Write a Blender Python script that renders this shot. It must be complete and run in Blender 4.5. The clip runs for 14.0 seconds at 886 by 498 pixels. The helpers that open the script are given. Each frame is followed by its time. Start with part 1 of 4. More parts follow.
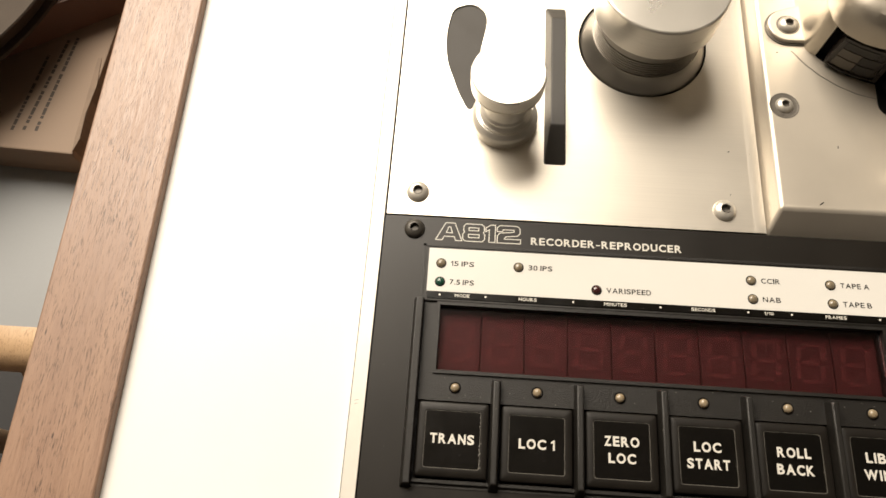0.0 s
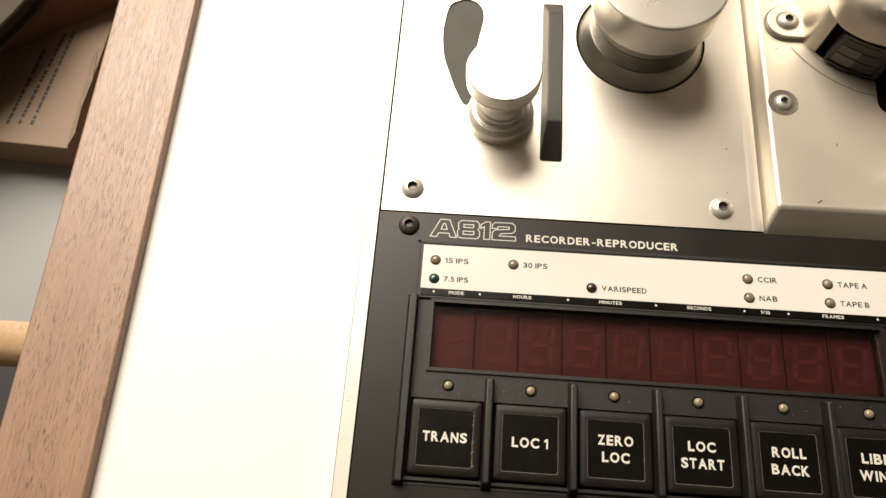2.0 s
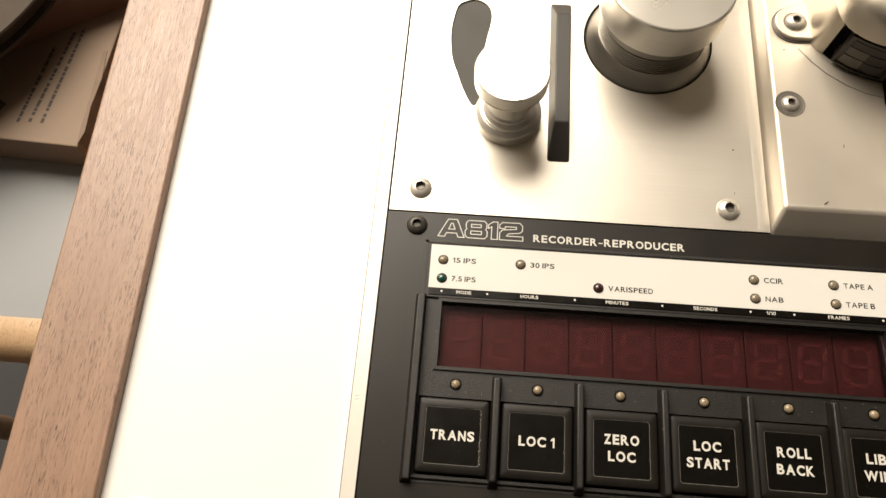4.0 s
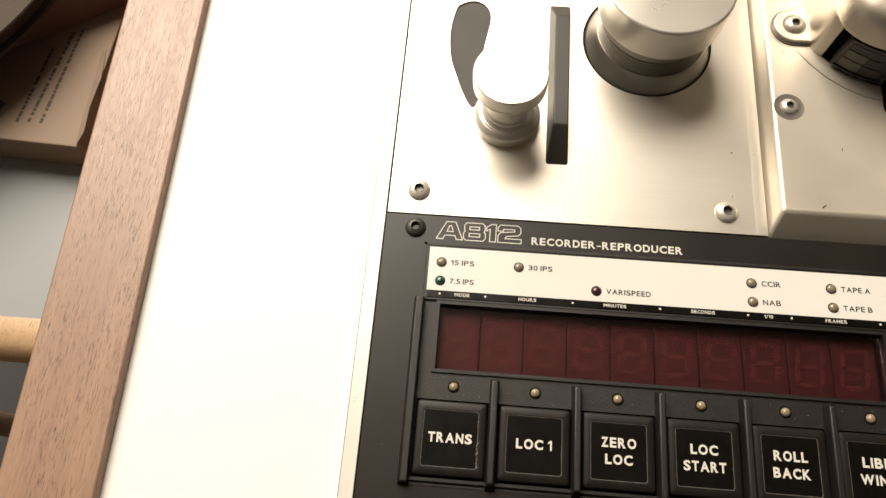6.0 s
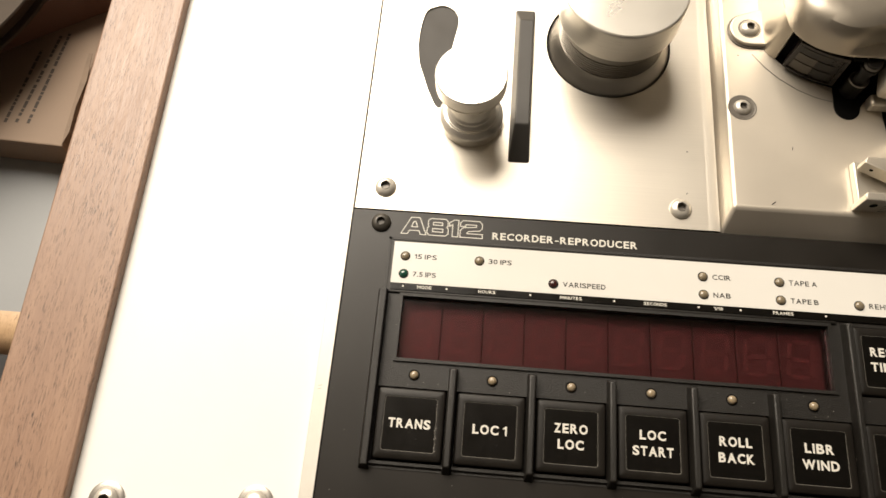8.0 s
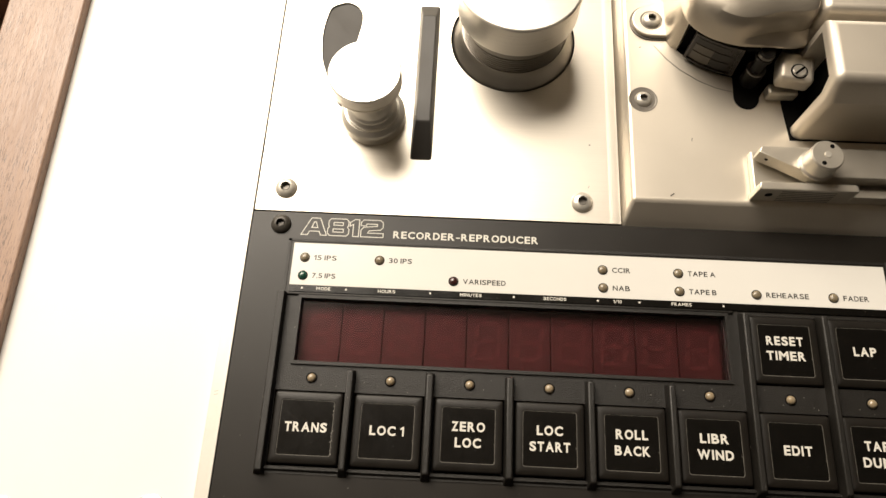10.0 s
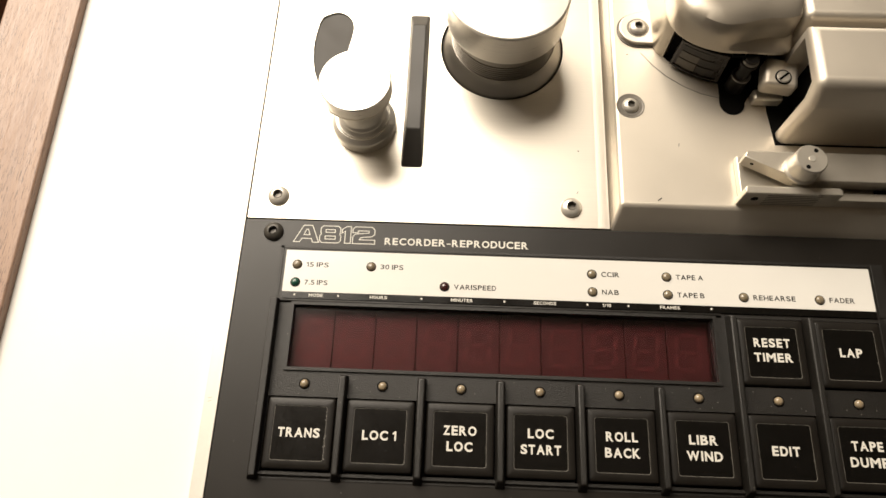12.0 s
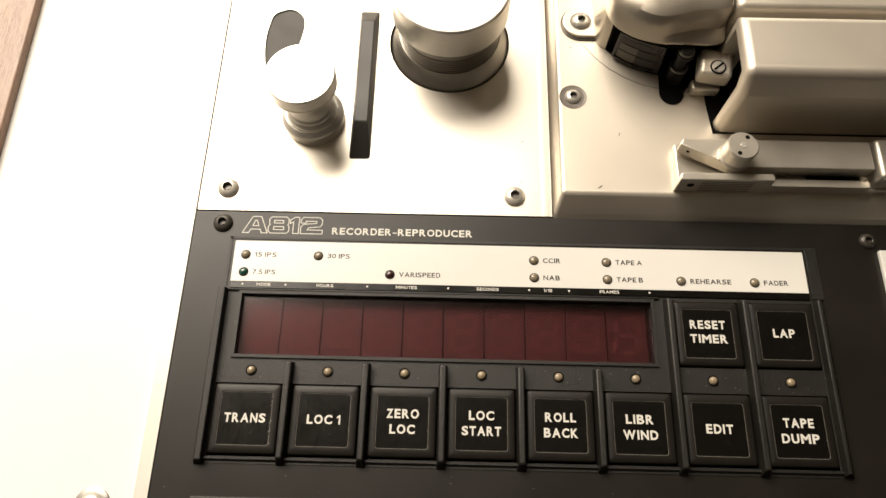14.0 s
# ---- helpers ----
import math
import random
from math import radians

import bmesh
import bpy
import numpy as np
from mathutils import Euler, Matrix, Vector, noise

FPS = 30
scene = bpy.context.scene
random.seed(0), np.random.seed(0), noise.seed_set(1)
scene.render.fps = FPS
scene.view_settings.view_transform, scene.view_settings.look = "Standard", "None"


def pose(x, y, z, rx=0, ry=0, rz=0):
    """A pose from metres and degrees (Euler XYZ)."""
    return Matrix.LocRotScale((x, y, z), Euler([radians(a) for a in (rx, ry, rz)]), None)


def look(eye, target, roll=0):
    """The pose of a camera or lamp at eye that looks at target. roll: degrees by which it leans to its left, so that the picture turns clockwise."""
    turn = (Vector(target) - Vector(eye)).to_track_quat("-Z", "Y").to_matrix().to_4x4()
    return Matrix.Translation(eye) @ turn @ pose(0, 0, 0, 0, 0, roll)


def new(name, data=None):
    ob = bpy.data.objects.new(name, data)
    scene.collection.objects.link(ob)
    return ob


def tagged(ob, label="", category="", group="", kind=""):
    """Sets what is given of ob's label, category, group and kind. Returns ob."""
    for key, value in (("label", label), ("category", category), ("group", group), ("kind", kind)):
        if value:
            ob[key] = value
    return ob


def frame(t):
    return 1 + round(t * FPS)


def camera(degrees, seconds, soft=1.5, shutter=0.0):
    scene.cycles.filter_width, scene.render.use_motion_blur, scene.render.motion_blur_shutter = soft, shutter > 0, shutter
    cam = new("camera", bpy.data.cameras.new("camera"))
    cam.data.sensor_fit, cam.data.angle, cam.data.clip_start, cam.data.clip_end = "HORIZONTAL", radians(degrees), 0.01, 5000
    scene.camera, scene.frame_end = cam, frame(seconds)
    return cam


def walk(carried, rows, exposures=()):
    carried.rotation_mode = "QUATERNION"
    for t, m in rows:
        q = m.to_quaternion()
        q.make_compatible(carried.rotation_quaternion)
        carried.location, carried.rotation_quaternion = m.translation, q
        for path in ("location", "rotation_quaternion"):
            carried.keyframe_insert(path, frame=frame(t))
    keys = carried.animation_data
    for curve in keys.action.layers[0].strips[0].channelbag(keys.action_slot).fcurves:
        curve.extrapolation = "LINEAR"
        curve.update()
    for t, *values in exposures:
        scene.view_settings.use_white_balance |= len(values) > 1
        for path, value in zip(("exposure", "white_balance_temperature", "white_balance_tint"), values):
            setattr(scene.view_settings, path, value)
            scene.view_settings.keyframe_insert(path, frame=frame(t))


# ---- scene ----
cam = camera(65.0, 14.0, shutter=0.5)
# seconds, eye in metres, turn in degrees
PATH = [
    (0, 0.00148, -0.03715, 0.95481, 21.591, 0.731, 3.727),
    (0.5, 0.00545, -0.03424, 0.95584, 21.522, 0.800, 3.822),
    (1, 0.00462, -0.03292, 0.95463, 21.283, 0.683, 3.872),
    (1.5, 0.00373, -0.03464, 0.95432, 21.334, 0.774, 4.013),
    (2, 0.00400, -0.03611, 0.95359, 21.230, 0.842, 4.059),
    (2.5, 0.00338, -0.03537, 0.95427, 21.128, 0.856, 4.157),
    (3, 0.00244, -0.03630, 0.95532, 20.975, 0.909, 4.215),
    (5.5, 0.00311, -0.03404, 0.95567, 20.783, 1.152, 4.537),
    (6, 0.00311, -0.03385, 0.95644, 20.588, 0.994, 4.500),
    (6.5, 0.00501, -0.03275, 0.95674, 20.602, 0.991, 4.560),
    (7, 0.00734, -0.03245, 0.95847, 20.636, 0.976, 4.617),
    (7.5, 0.01230, -0.03545, 0.96120, 20.730, 1.169, 4.716),
    (8, 0.01670, -0.03894, 0.96341, 20.947, 1.237, 4.706),
    (8.5, 0.02913, -0.03820, 0.96184, 20.827, 1.173, 4.678),
    (9, 0.04069, -0.03709, 0.96102, 20.532, 0.520, 3.910),
    (11.5, 0.04411, -0.03491, 0.96328, 20.997, 0.437, 2.295),
    (12, 0.04540, -0.03683, 0.96370, 21.177, 0.403, 2.218),
    (12.5, 0.05297, -0.03907, 0.96398, 21.166, 0.429, 2.171),
    (13, 0.05922, -0.04304, 0.96494, 21.228, 0.318, 1.876),
    (13.5, 0.06134, -0.04187, 0.96695, 21.248, 0.240, 1.578),
    (14, 0.06132, -0.04324, 0.96649, 21.558, 0.082, 1.369),
]
walk(cam, [(t, pose(x, y, z, rx, ry, rz)) for t, x, y, z, rx, ry, rz in PATH])

# ---- light ----
DECK = 0.75  # height of the recorder's panel over the floor
MM = 0.001

world = bpy.data.worlds.new("sky")
scene.world = world
world.use_nodes = True
sky = world.node_tree.nodes.new("ShaderNodeTexSky")
sky.sky_type, sky.sun_disc = "NISHITA", False
sky.sun_elevation, sky.sun_rotation = radians(48), radians(-20)
world.node_tree.nodes["Background"].inputs["Strength"].default_value = 0.05
world.node_tree.links.new(sky.outputs["Color"], world.node_tree.nodes["Background"].inputs["Color"])

WINDOW = Vector((-0.46, 0.83, DECK + 1.0))   # middle of the roof window
daylight = bpy.data.lights.new("roof_window_daylight", "AREA")
daylight.shape, daylight.size, daylight.size_y = "RECTANGLE", 1.08, 0.94
daylight.energy, daylight.color = 46.5, (1.0, 0.885, 0.735)
lamp = new("roof_window_daylight", daylight)
lamp.matrix_world = look(WINDOW, (0.0, 0.05, DECK))
scene.view_settings.exposure = 0.0


# ---- materials ----
def nodes_of(name):
    m = bpy.data.materials.new(name)
    m.use_nodes = True
    t = m.node_tree
    return m, t, t.nodes["Principled BSDF"]


def node(t, kind, **values):
    n = t.nodes.new(kind)
    for k, v in values.items():
        n.inputs[k].default_value = v
    return n


def place_coords(t, scale, coords="Object"):
    c = t.nodes.new("ShaderNodeTexCoord")
    m = t.nodes.new("ShaderNodeMapping")
    m.inputs["Scale"].default_value = scale
    t.links.new(c.outputs[coords], m.inputs["Vector"])
    return m.outputs["Vector"]


def ramp(t, fac, stops):
    r = t.nodes.new("ShaderNodeValToRGB")
    while len(r.color_ramp.elements) < len(stops):
        r.color_ramp.elements.new(0.5)
    for e, (p, c) in zip(r.color_ramp.elements, stops):
        e.position, e.color = p, (*c, 1) if isinstance(c, tuple) else (c, c, c, 1)
    t.links.new(fac, r.inputs["Fac"])
    return r.outputs["Color"]


def noise_of(t, scale, detail=4.0, rough=0.6, stretch=(1, 1, 1)):
    n = node(t, "ShaderNodeTexNoise", Scale=scale, Detail=detail, Roughness=rough)
    t.links.new(place_coords(t, stretch), n.inputs["Vector"])
    return n.outputs["Fac"]


def mixed(t, fac, a, b, kind="MIX"):
    m = t.nodes.new("ShaderNodeMix")
    m.data_type, m.blend_type = "RGBA", kind
    for socket, v in ((m.inputs["Factor"], fac), (m.inputs["A"], a), (m.inputs["B"], b)):
        if isinstance(v, (int, float, tuple)):
            socket.default_value = v if not isinstance(v, tuple) else (*v, 1)
        else:
            t.links.new(v, socket)
    return m.outputs["Result"]


def bumped(t, p, height, strength, distance):
    b = node(t, "ShaderNodeBump", Strength=strength, Distance=distance)
    t.links.new(height, b.inputs["Height"])
    t.links.new(b.outputs["Normal"], p.inputs["Normal"])


def surface(name, col, rough, metal=0.0, var=0.12, large=40.0, fine=2500.0, bump=0.1, depth=0.00005, spec=0.5, dust=0.0, stretch=(1, 1, 1)):
    """A plain surface with stains, grain, fine relief and, where asked, specks of dust."""
    m, t, p = nodes_of(name)
    big, small = noise_of(t, large), noise_of(t, fine, 3, 0.6, stretch)
    dark, light = tuple(c * (1 - var) for c in col), tuple(min(1, c * (1 + var)) for c in col)
    c = ramp(t, big, [(0.3, dark), (0.7, light)])
    c = mixed(t, 0.35, c, ramp(t, small, [(0.3, dark), (0.7, light)]))
    if dust:
        v = node(t, "ShaderNodeTexVoronoi", Scale=420.0)
        t.links.new(place_coords(t, (1, 1, 1)), v.inputs["Vector"])
        speck = ramp(t, v.outputs["Distance"], [(0.028, 1.0), (0.050, 0.0)])
        part_of = ramp(t, noise_of(t, 150, 2), [(0.50, 0.0), (0.62, dust)])
        c = mixed(t, mixed(t, 1.0, speck, part_of, "MULTIPLY"), c, (0.5, 0.46, 0.4))
    t.links.new(c, p.inputs["Base Color"])
    t.links.new(ramp(t, mixed(t, 0.5, big, small), [(0.25, max(0.03, rough - 0.09)), (0.75, min(1, rough + 0.09))]), p.inputs["Roughness"])
    p.inputs["Metallic"].default_value, p.inputs["Specular IOR Level"].default_value = metal, spec
    if bump:
        bumped(t, p, small, bump, depth)
    return m


def brushed(name, col, rough, stretch, bump=0.12, metal=1.0):
    """Metal brushed along one way, with faint stains."""
    m, t, p = nodes_of(name)
    line = noise_of(t, 1.0, 3, 0.7, stretch)
    wide = noise_of(t, 1.0, 3, 0.6, tuple(s * 0.12 for s in stretch))
    stain = noise_of(t, 45, 4)
    c = ramp(t, line, [(0.25, tuple(v * 0.93 for v in col)), (0.75, tuple(min(1, v * 1.05) for v in col))])
    c = mixed(t, 0.4, c, ramp(t, mixed(t, 0.5, wide, stain), [(0.35, tuple(v * 0.93 for v in col)), (0.65, col)]))
    t.links.new(c, p.inputs["Base Color"])
    t.links.new(ramp(t, mixed(t, 0.5, line, stain), [(0.3, rough - 0.04), (0.7, rough + 0.05)]), p.inputs["Roughness"])
    p.inputs["Metallic"].default_value = metal
    bumped(t, p, line, bump, 0.00004)
    return m


def wood(name, dark, light, pore, rough=0.45):
    """Grain along y: broad figure, fibres and open pores."""
    m, t, p = nodes_of(name)
    figure = noise_of(t, 1.0, 5, 0.6, (90, 7, 90))
    fibre = noise_of(t, 1.0, 4, 0.7, (1500, 60, 1500))
    pores = ramp(t, noise_of(t, 1.0, 3, 0.6, (3900, 300, 3900)), [(0.54, 0.0), (0.65, 1.0)])
    zone = ramp(t, noise_of(t, 1.0, 3, 0.6, (60, 25, 60)), [(0.36, 0.25), (0.62, 1.0)])
    c = ramp(t, figure, [(0.3, dark), (0.72, light)])
    c = mixed(t, 0.45, c, ramp(t, fibre, [(0.3, dark), (0.7, light)]))
    c = mixed(t, mixed(t, 1.0, pores, zone, "MULTIPLY"), c, pore)
    nick = ramp(t, noise_of(t, 420, 2), [(0.76, 0.0), (0.79, 0.7)])
    c = mixed(t, nick, c, tuple(min(1, v * 1.7) for v in light))
    t.links.new(c, p.inputs["Base Color"])
    t.links.new(ramp(t, fibre, [(0.3, rough - 0.08), (0.7, rough + 0.1)]), p.inputs["Roughness"])
    p.inputs["Specular IOR Level"].default_value = 0.75
    bumped(t, p, mixed(t, 0.6, fibre, pores, "SUBTRACT"), 0.35, 0.00010)
    return m


ALU = brushed("brushed_aluminium", (0.76, 0.715, 0.637), 0.43, (24, 2600, 2600), 0.07, 0.88)
ALU_RIM = surface("rim_aluminium", (0.70, 0.67, 0.61), 0.45, 0.35, 0.05, 50, 1500, 0.1)
TURNED = brushed("turned_aluminium", (0.88, 0.845, 0.775), 0.30, (20, 20, 3500), 0.003, 0.76)
TURNED_DARK = brushed("turned_grey_metal", (0.36, 0.34, 0.31), 0.40, (120, 120, 2600), 0.1)
CAST = surface("silver_lacquered_casting", (0.67, 0.615, 0.53), 0.49, 0.74, 0.055, 25, 3800, 0.25, 0.00006)
# Darker, smoother version of the casting for the head housing's shell.
CAST_SHELL = surface("darker_silver_casting", (0.50, 0.455, 0.385), 0.38, 0.85, 0.07, 30, 3400, 0.2, 0.00005)
CAST_EDGE = surface("milled_aluminium", (0.60, 0.56, 0.49), 0.40, 0.78, 0.06, 80, 3000, 0.15, 0.00005)
STEEL = surface("screw_steel", (0.62, 0.585, 0.52), 0.34, 0.55, 0.15, 600, 4000, 0.1)
# Screw steel darkened for shade in sockets and recesses; also a joint line.
SOCKET = surface("socket_shade_steel", (0.17, 0.155, 0.135), 0.4, 0.4, 0.2, 600, 4000, 0.1)
BLACK_STEEL = surface("blackened_screw_steel", (0.048, 0.043, 0.036), 0.38, 0.3, 0.2, 600, 4000, 0.1)
WHITE = surface("white_enamel", (0.82, 0.81, 0.78), 0.45, 0.0, 0.02, 30, 2500, 0.05)
PANEL = surface("dark_grey_panel_lacquer", (0.0072, 0.0054, 0.0035), 0.43, 0.0, 0.24, 35, 3000, 0.35, 0.00006, 0.45, 0.45)
BEZEL = surface("black_moulded_plastic", (0.0062, 0.0050, 0.0036), 0.48, 0.0, 0.35, 60, 2700, 1.0, 0.00013, 0.53, 1.0)
KEY = surface("black_key_plastic", (0.0075, 0.0059, 0.0043), 0.45, 0.0, 0.18, 90, 3000, 0.5, 0.00009, 0.33, 1.0)
INSERT = surface("black_legend_film", (0.003, 0.0027, 0.0023), 0.22, 0.0, 0.2, 120, 1500, 0.03, 0.00003, 0.5, 0.7)
STRIP = surface("cream_printed_film", (0.69, 0.675, 0.635), 0.23, 0.0, 0.02, 30, 2500, 0.04)
INK = surface("black_ink", (0.02, 0.019, 0.018), 0.24, 0.0, 0.1, 100, 2000, 0.0)
PRINT = surface("white_ink", (0.64, 0.62, 0.56), 0.5, 0.0, 0.05, 100, 2000, 0.0)
RUBBER = surface("grey_slot_plastic", (0.038, 0.034, 0.029), 0.6, 0.0, 0.12, 120, 2500, 0.2)
CARTRIDGE = surface("smoky_brown_plastic", (0.028, 0.023, 0.019), 0.3, 0.0, 0.15, 200, 2500, 0.15)
BAR = surface("dark_grey_bar_plastic", (0.032, 0.029, 0.025), 0.5, 0.0, 0.08, 120, 3000, 0.15, 0.00004)
# Paler brown for the strips on the cartridge's left half.
CART_PALE = surface("pale_brown_plastic", (0.11, 0.095, 0.075), 0.45, 0.0, 0.2, 200, 2500, 0.15)
# Near-black that stands in for shade in hollows; also joints and backings.
DARK = surface("shade_and_joint_black", (0.0025, 0.0022, 0.002), 0.8, 0.0, 0.2, 120, 2500, 0.2, 0.00005, 0.1)
MODULE = surface("digit_module_face", (0.050, 0.030, 0.029), 0.5, 0.0, 0.10, 160, 2500, 0.0)
SEGMENT = surface("unlit_segment", (0.088, 0.052, 0.049), 0.5, 0.0, 0.10, 300, 2500, 0.0)
CARD = surface("brown_cardboard", (0.235, 0.170, 0.122), 0.75, 0.0, 0.07, 18, 1200, 0.3, 0.0001)
CARD_DARK = surface("torn_cardboard_edge", (0.20, 0.145, 0.105), 0.85, 0.0, 0.2, 90, 900, 0.6, 0.0003)
RED_BOX = surface("dark_red_brown_board", (0.15, 0.082, 0.060), 0.55, 0.0, 0.12, 18, 1200, 0.2, 0.0001)
TABLE = surface("pale_grey_laminate", (0.25, 0.262, 0.27), 0.45, 0.0, 0.04, 12, 900, 0.1)
# Pale finish of the wall added as a reflector.
BOUNCE_WALL = surface("pale_bounce_surface", (0.50, 0.47, 0.42), 0.8, 0.0, 0.03, 3, 200, 0.2, 0.0003)
# Dark finish of the added walls that hold back bounced light.
GLOOM = surface("light_cutting_dark", (0.045, 0.040, 0.036), 0.9, 0.0, 0.2, 8, 400, 0.3, 0.0005)
FLOOR = surface("grey_floor_covering", (0.09, 0.09, 0.095), 0.7, 0.0, 0.12, 6, 300, 0.3, 0.0005)
PLASTER = surface("brown_grey_plaster", (0.24, 0.205, 0.165), 0.85, 0.0, 0.05, 3, 200, 0.3, 0.0005)
DUST = surface("pale_dust", (0.22, 0.205, 0.185), 0.8, 0.0, 0.2, 400, 3000, 0.0)
EDGE_WEAR_GLINT = surface("worn_glinting_film_edge", (0.16, 0.15, 0.13), 0.5, 0.0, 0.6, 500, 3000, 0.2)
CEILING = surface("ceiling_plaster", (0.27, 0.23, 0.18), 0.85, 0.0, 0.05, 3, 200, 0.3, 0.0005)
SHADOW_CARD = surface("printed_grey_ink", (0.055, 0.042, 0.034), 0.7, 0.0, 0.1, 200, 2000, 0.0)
CARCASS = surface("grey_cabinet_lacquer", (0.25, 0.24, 0.22), 0.5, 0.0, 0.08, 12, 900, 0.1)
WALNUT = wood("walnut_veneer", (0.215, 0.123, 0.082), (0.355, 0.222, 0.146), (0.072, 0.042, 0.030))
OAK = wood("pale_oak", (0.46, 0.30, 0.165), (0.62, 0.43, 0.26), (0.26, 0.15, 0.08))


def clear(name, col, rough, ior=1.49):
    m, t, p = nodes_of(name)
    p.inputs["Base Color"].default_value = (*col, 1)
    p.inputs["Transmission Weight"].default_value, p.inputs["IOR"].default_value = 1.0, ior
    n = noise_of(t, 900, 3)
    t.links.new(ramp(t, n, [(0.35, rough), (0.8, rough + 0.04)]), p.inputs["Roughness"])
    return m


RED_PANE = clear("red_filter_acrylic", (0.36, 0.155, 0.165), 0.13)
REEL_PLASTIC = surface("smoky_brown_reel_plastic", (0.085, 0.071, 0.060), 0.80, 0.0, 0.12, 60, 1500, 0.05, 0.00005, 0.03)


def led_material(name, col):
    m, t, p = nodes_of(name)
    n = noise_of(t, 1500, 3)
    t.links.new(ramp(t, n, [(0.3, tuple(c * 0.85 for c in col)), (0.7, col)]), p.inputs["Base Color"])
    p.inputs["Roughness"].default_value, p.inputs["Subsurface Weight"].default_value = 0.2, 0.3
    p.inputs["Specular IOR Level"].default_value = 0.75
    p.inputs["Subsurface Radius"].default_value, p.inputs["Subsurface Scale"].default_value = (1, 0.8, 0.5), 0.001
    return m


LED_AMBER = led_material("milky_amber_lens", (0.29, 0.23, 0.15))
LED_SMOKE = led_material("smoky_lens", (0.225, 0.185, 0.125))
LED_GREEN = led_material("green_lens", (0.012, 0.07, 0.045))
LED_RED = led_material("dark_red_lens", (0.045, 0.012, 0.012))


# ---- building in millimetres, origin at the first key's lamp on the panel ----
def spot(x, y, z=0.0):
    return Vector((x * MM, y * MM, DECK + z * MM))


def thing(name, at, label, category, group="", kind=""):
    """An Empty at the thing's base."""
    ob = new(name)
    ob.empty_display_size = 0.01
    ob.location = spot(*at)
    return tagged(ob, label, category, group, kind)


def base_of(ob):
    p = Vector((0, 0, 0))
    while ob:
        p = p + ob.location
        ob = ob.parent
    return p


def mesh_of(name, bm, material, smooth=None):
    bmesh.ops.recalc_face_normals(bm, faces=bm.faces)
    if smooth is not None:
        flat = bm.faces.layers.int.get("flat")
        for f in bm.faces:
            f.smooth = not (flat and f[flat])
        for e in bm.edges:
            if len(e.link_faces) == 2 and e.calc_face_angle(0) > radians(smooth):
                e.smooth = False
    bmesh.ops.scale(bm, vec=(MM, MM, MM), verts=bm.verts)
    me = bpy.data.meshes.new(name)
    bm.to_mesh(me)
    bm.free()
    me.materials.append(material)
    return me


def part(name, bm, material, parent, label="", at=(0, 0, 0), smooth=35, data=None, turn=0):
    """One mesh under a thing or a part. at: millimetres in the panel's coordinates; bm is drawn round that place."""
    ob = new(name, data or mesh_of(name, bm, material, smooth))
    if parent:
        ob.parent = parent
        ob.location = spot(*at) - base_of(parent)
    else:
        ob.location = spot(*at)
    ob.rotation_euler = (0, 0, radians(turn))
    return tagged(ob, label)


def single(name, bm, material, at, label, category, group="", kind="", smooth=35, turn=0):
    return tagged(part(name, bm, material, None, label, at, smooth, turn=turn), "", category, group, kind)


def eased(bm, edges, offset, steps):
    """Rounds the edges and keeps the faces between them flat."""
    flat = bm.faces.layers.int.get("flat")
    if flat is None:
        flat = bm.faces.layers.int.new("flat")
        for f in bm.faces:
            f[flat] = 1
    edges = [e for e in edges if e.is_valid]
    for f in bmesh.ops.bevel(bm, geom=edges, offset=offset, segments=steps, profile=0.5, affect="EDGES")["faces"]:
        f[flat] = 0


def block(x0, x1, y0, y1, z0, z1, bevel=0.0, steps=2):
    bm = bmesh.new()
    bmesh.ops.create_cube(bm, size=1)
    for v in bm.verts:
        v.co = Vector((x1 if v.co.x > 0 else x0, y1 if v.co.y > 0 else y0, z1 if v.co.z > 0 else z0))
    if bevel:
        eased(bm, bm.edges[:], bevel, steps)
    return bm


def prism(loop, z0, z1, bevel=0.0, steps=2, holes=(), top=None):
    """An upright body over a closed outline, with holes through it. top: another outline of as many corners for its upper face."""
    bm = bmesh.new()
    loops = [list(loop)] + [list(h) for h in holes]
    if not holes:
        low = [bm.verts.new((x, y, z0)) for x, y in loop]
        high = [bm.verts.new((x, y, z1)) for x, y in (top or loop)]
        n = len(low)
        bm.faces.new(low[::-1]), bm.faces.new(high)
        for i in range(n):
            bm.faces.new((low[i], low[(i + 1) % n], high[(i + 1) % n], high[i]))
        if bevel:
            bmesh.ops.recalc_face_normals(bm, faces=bm.faces)
            edges = [e for e in bm.edges if e.calc_face_angle(0) > 0.6]
            eased(bm, edges, bevel, steps)
        return bm
    from mathutils.geometry import tessellate_polygon
    tris = tessellate_polygon([[Vector((x, y, 0)) for x, y in l] for l in loops])
    flat = [p for l in loops for p in l]
    high = [bm.verts.new((x, y, z1)) for x, y in flat]
    low = [bm.verts.new((x, y, z0)) for x, y in flat]
    for a, b, c in tris:
        bm.faces.new((high[a], high[b], high[c])), bm.faces.new((low[c], low[b], low[a]))
    i = 0
    for l in loops:
        n = len(l)
        for k in range(n):
            a, b = i + k, i + (k + 1) % n
            bm.faces.new((low[a], low[b], high[b], high[a]))
        i += n
    return bm


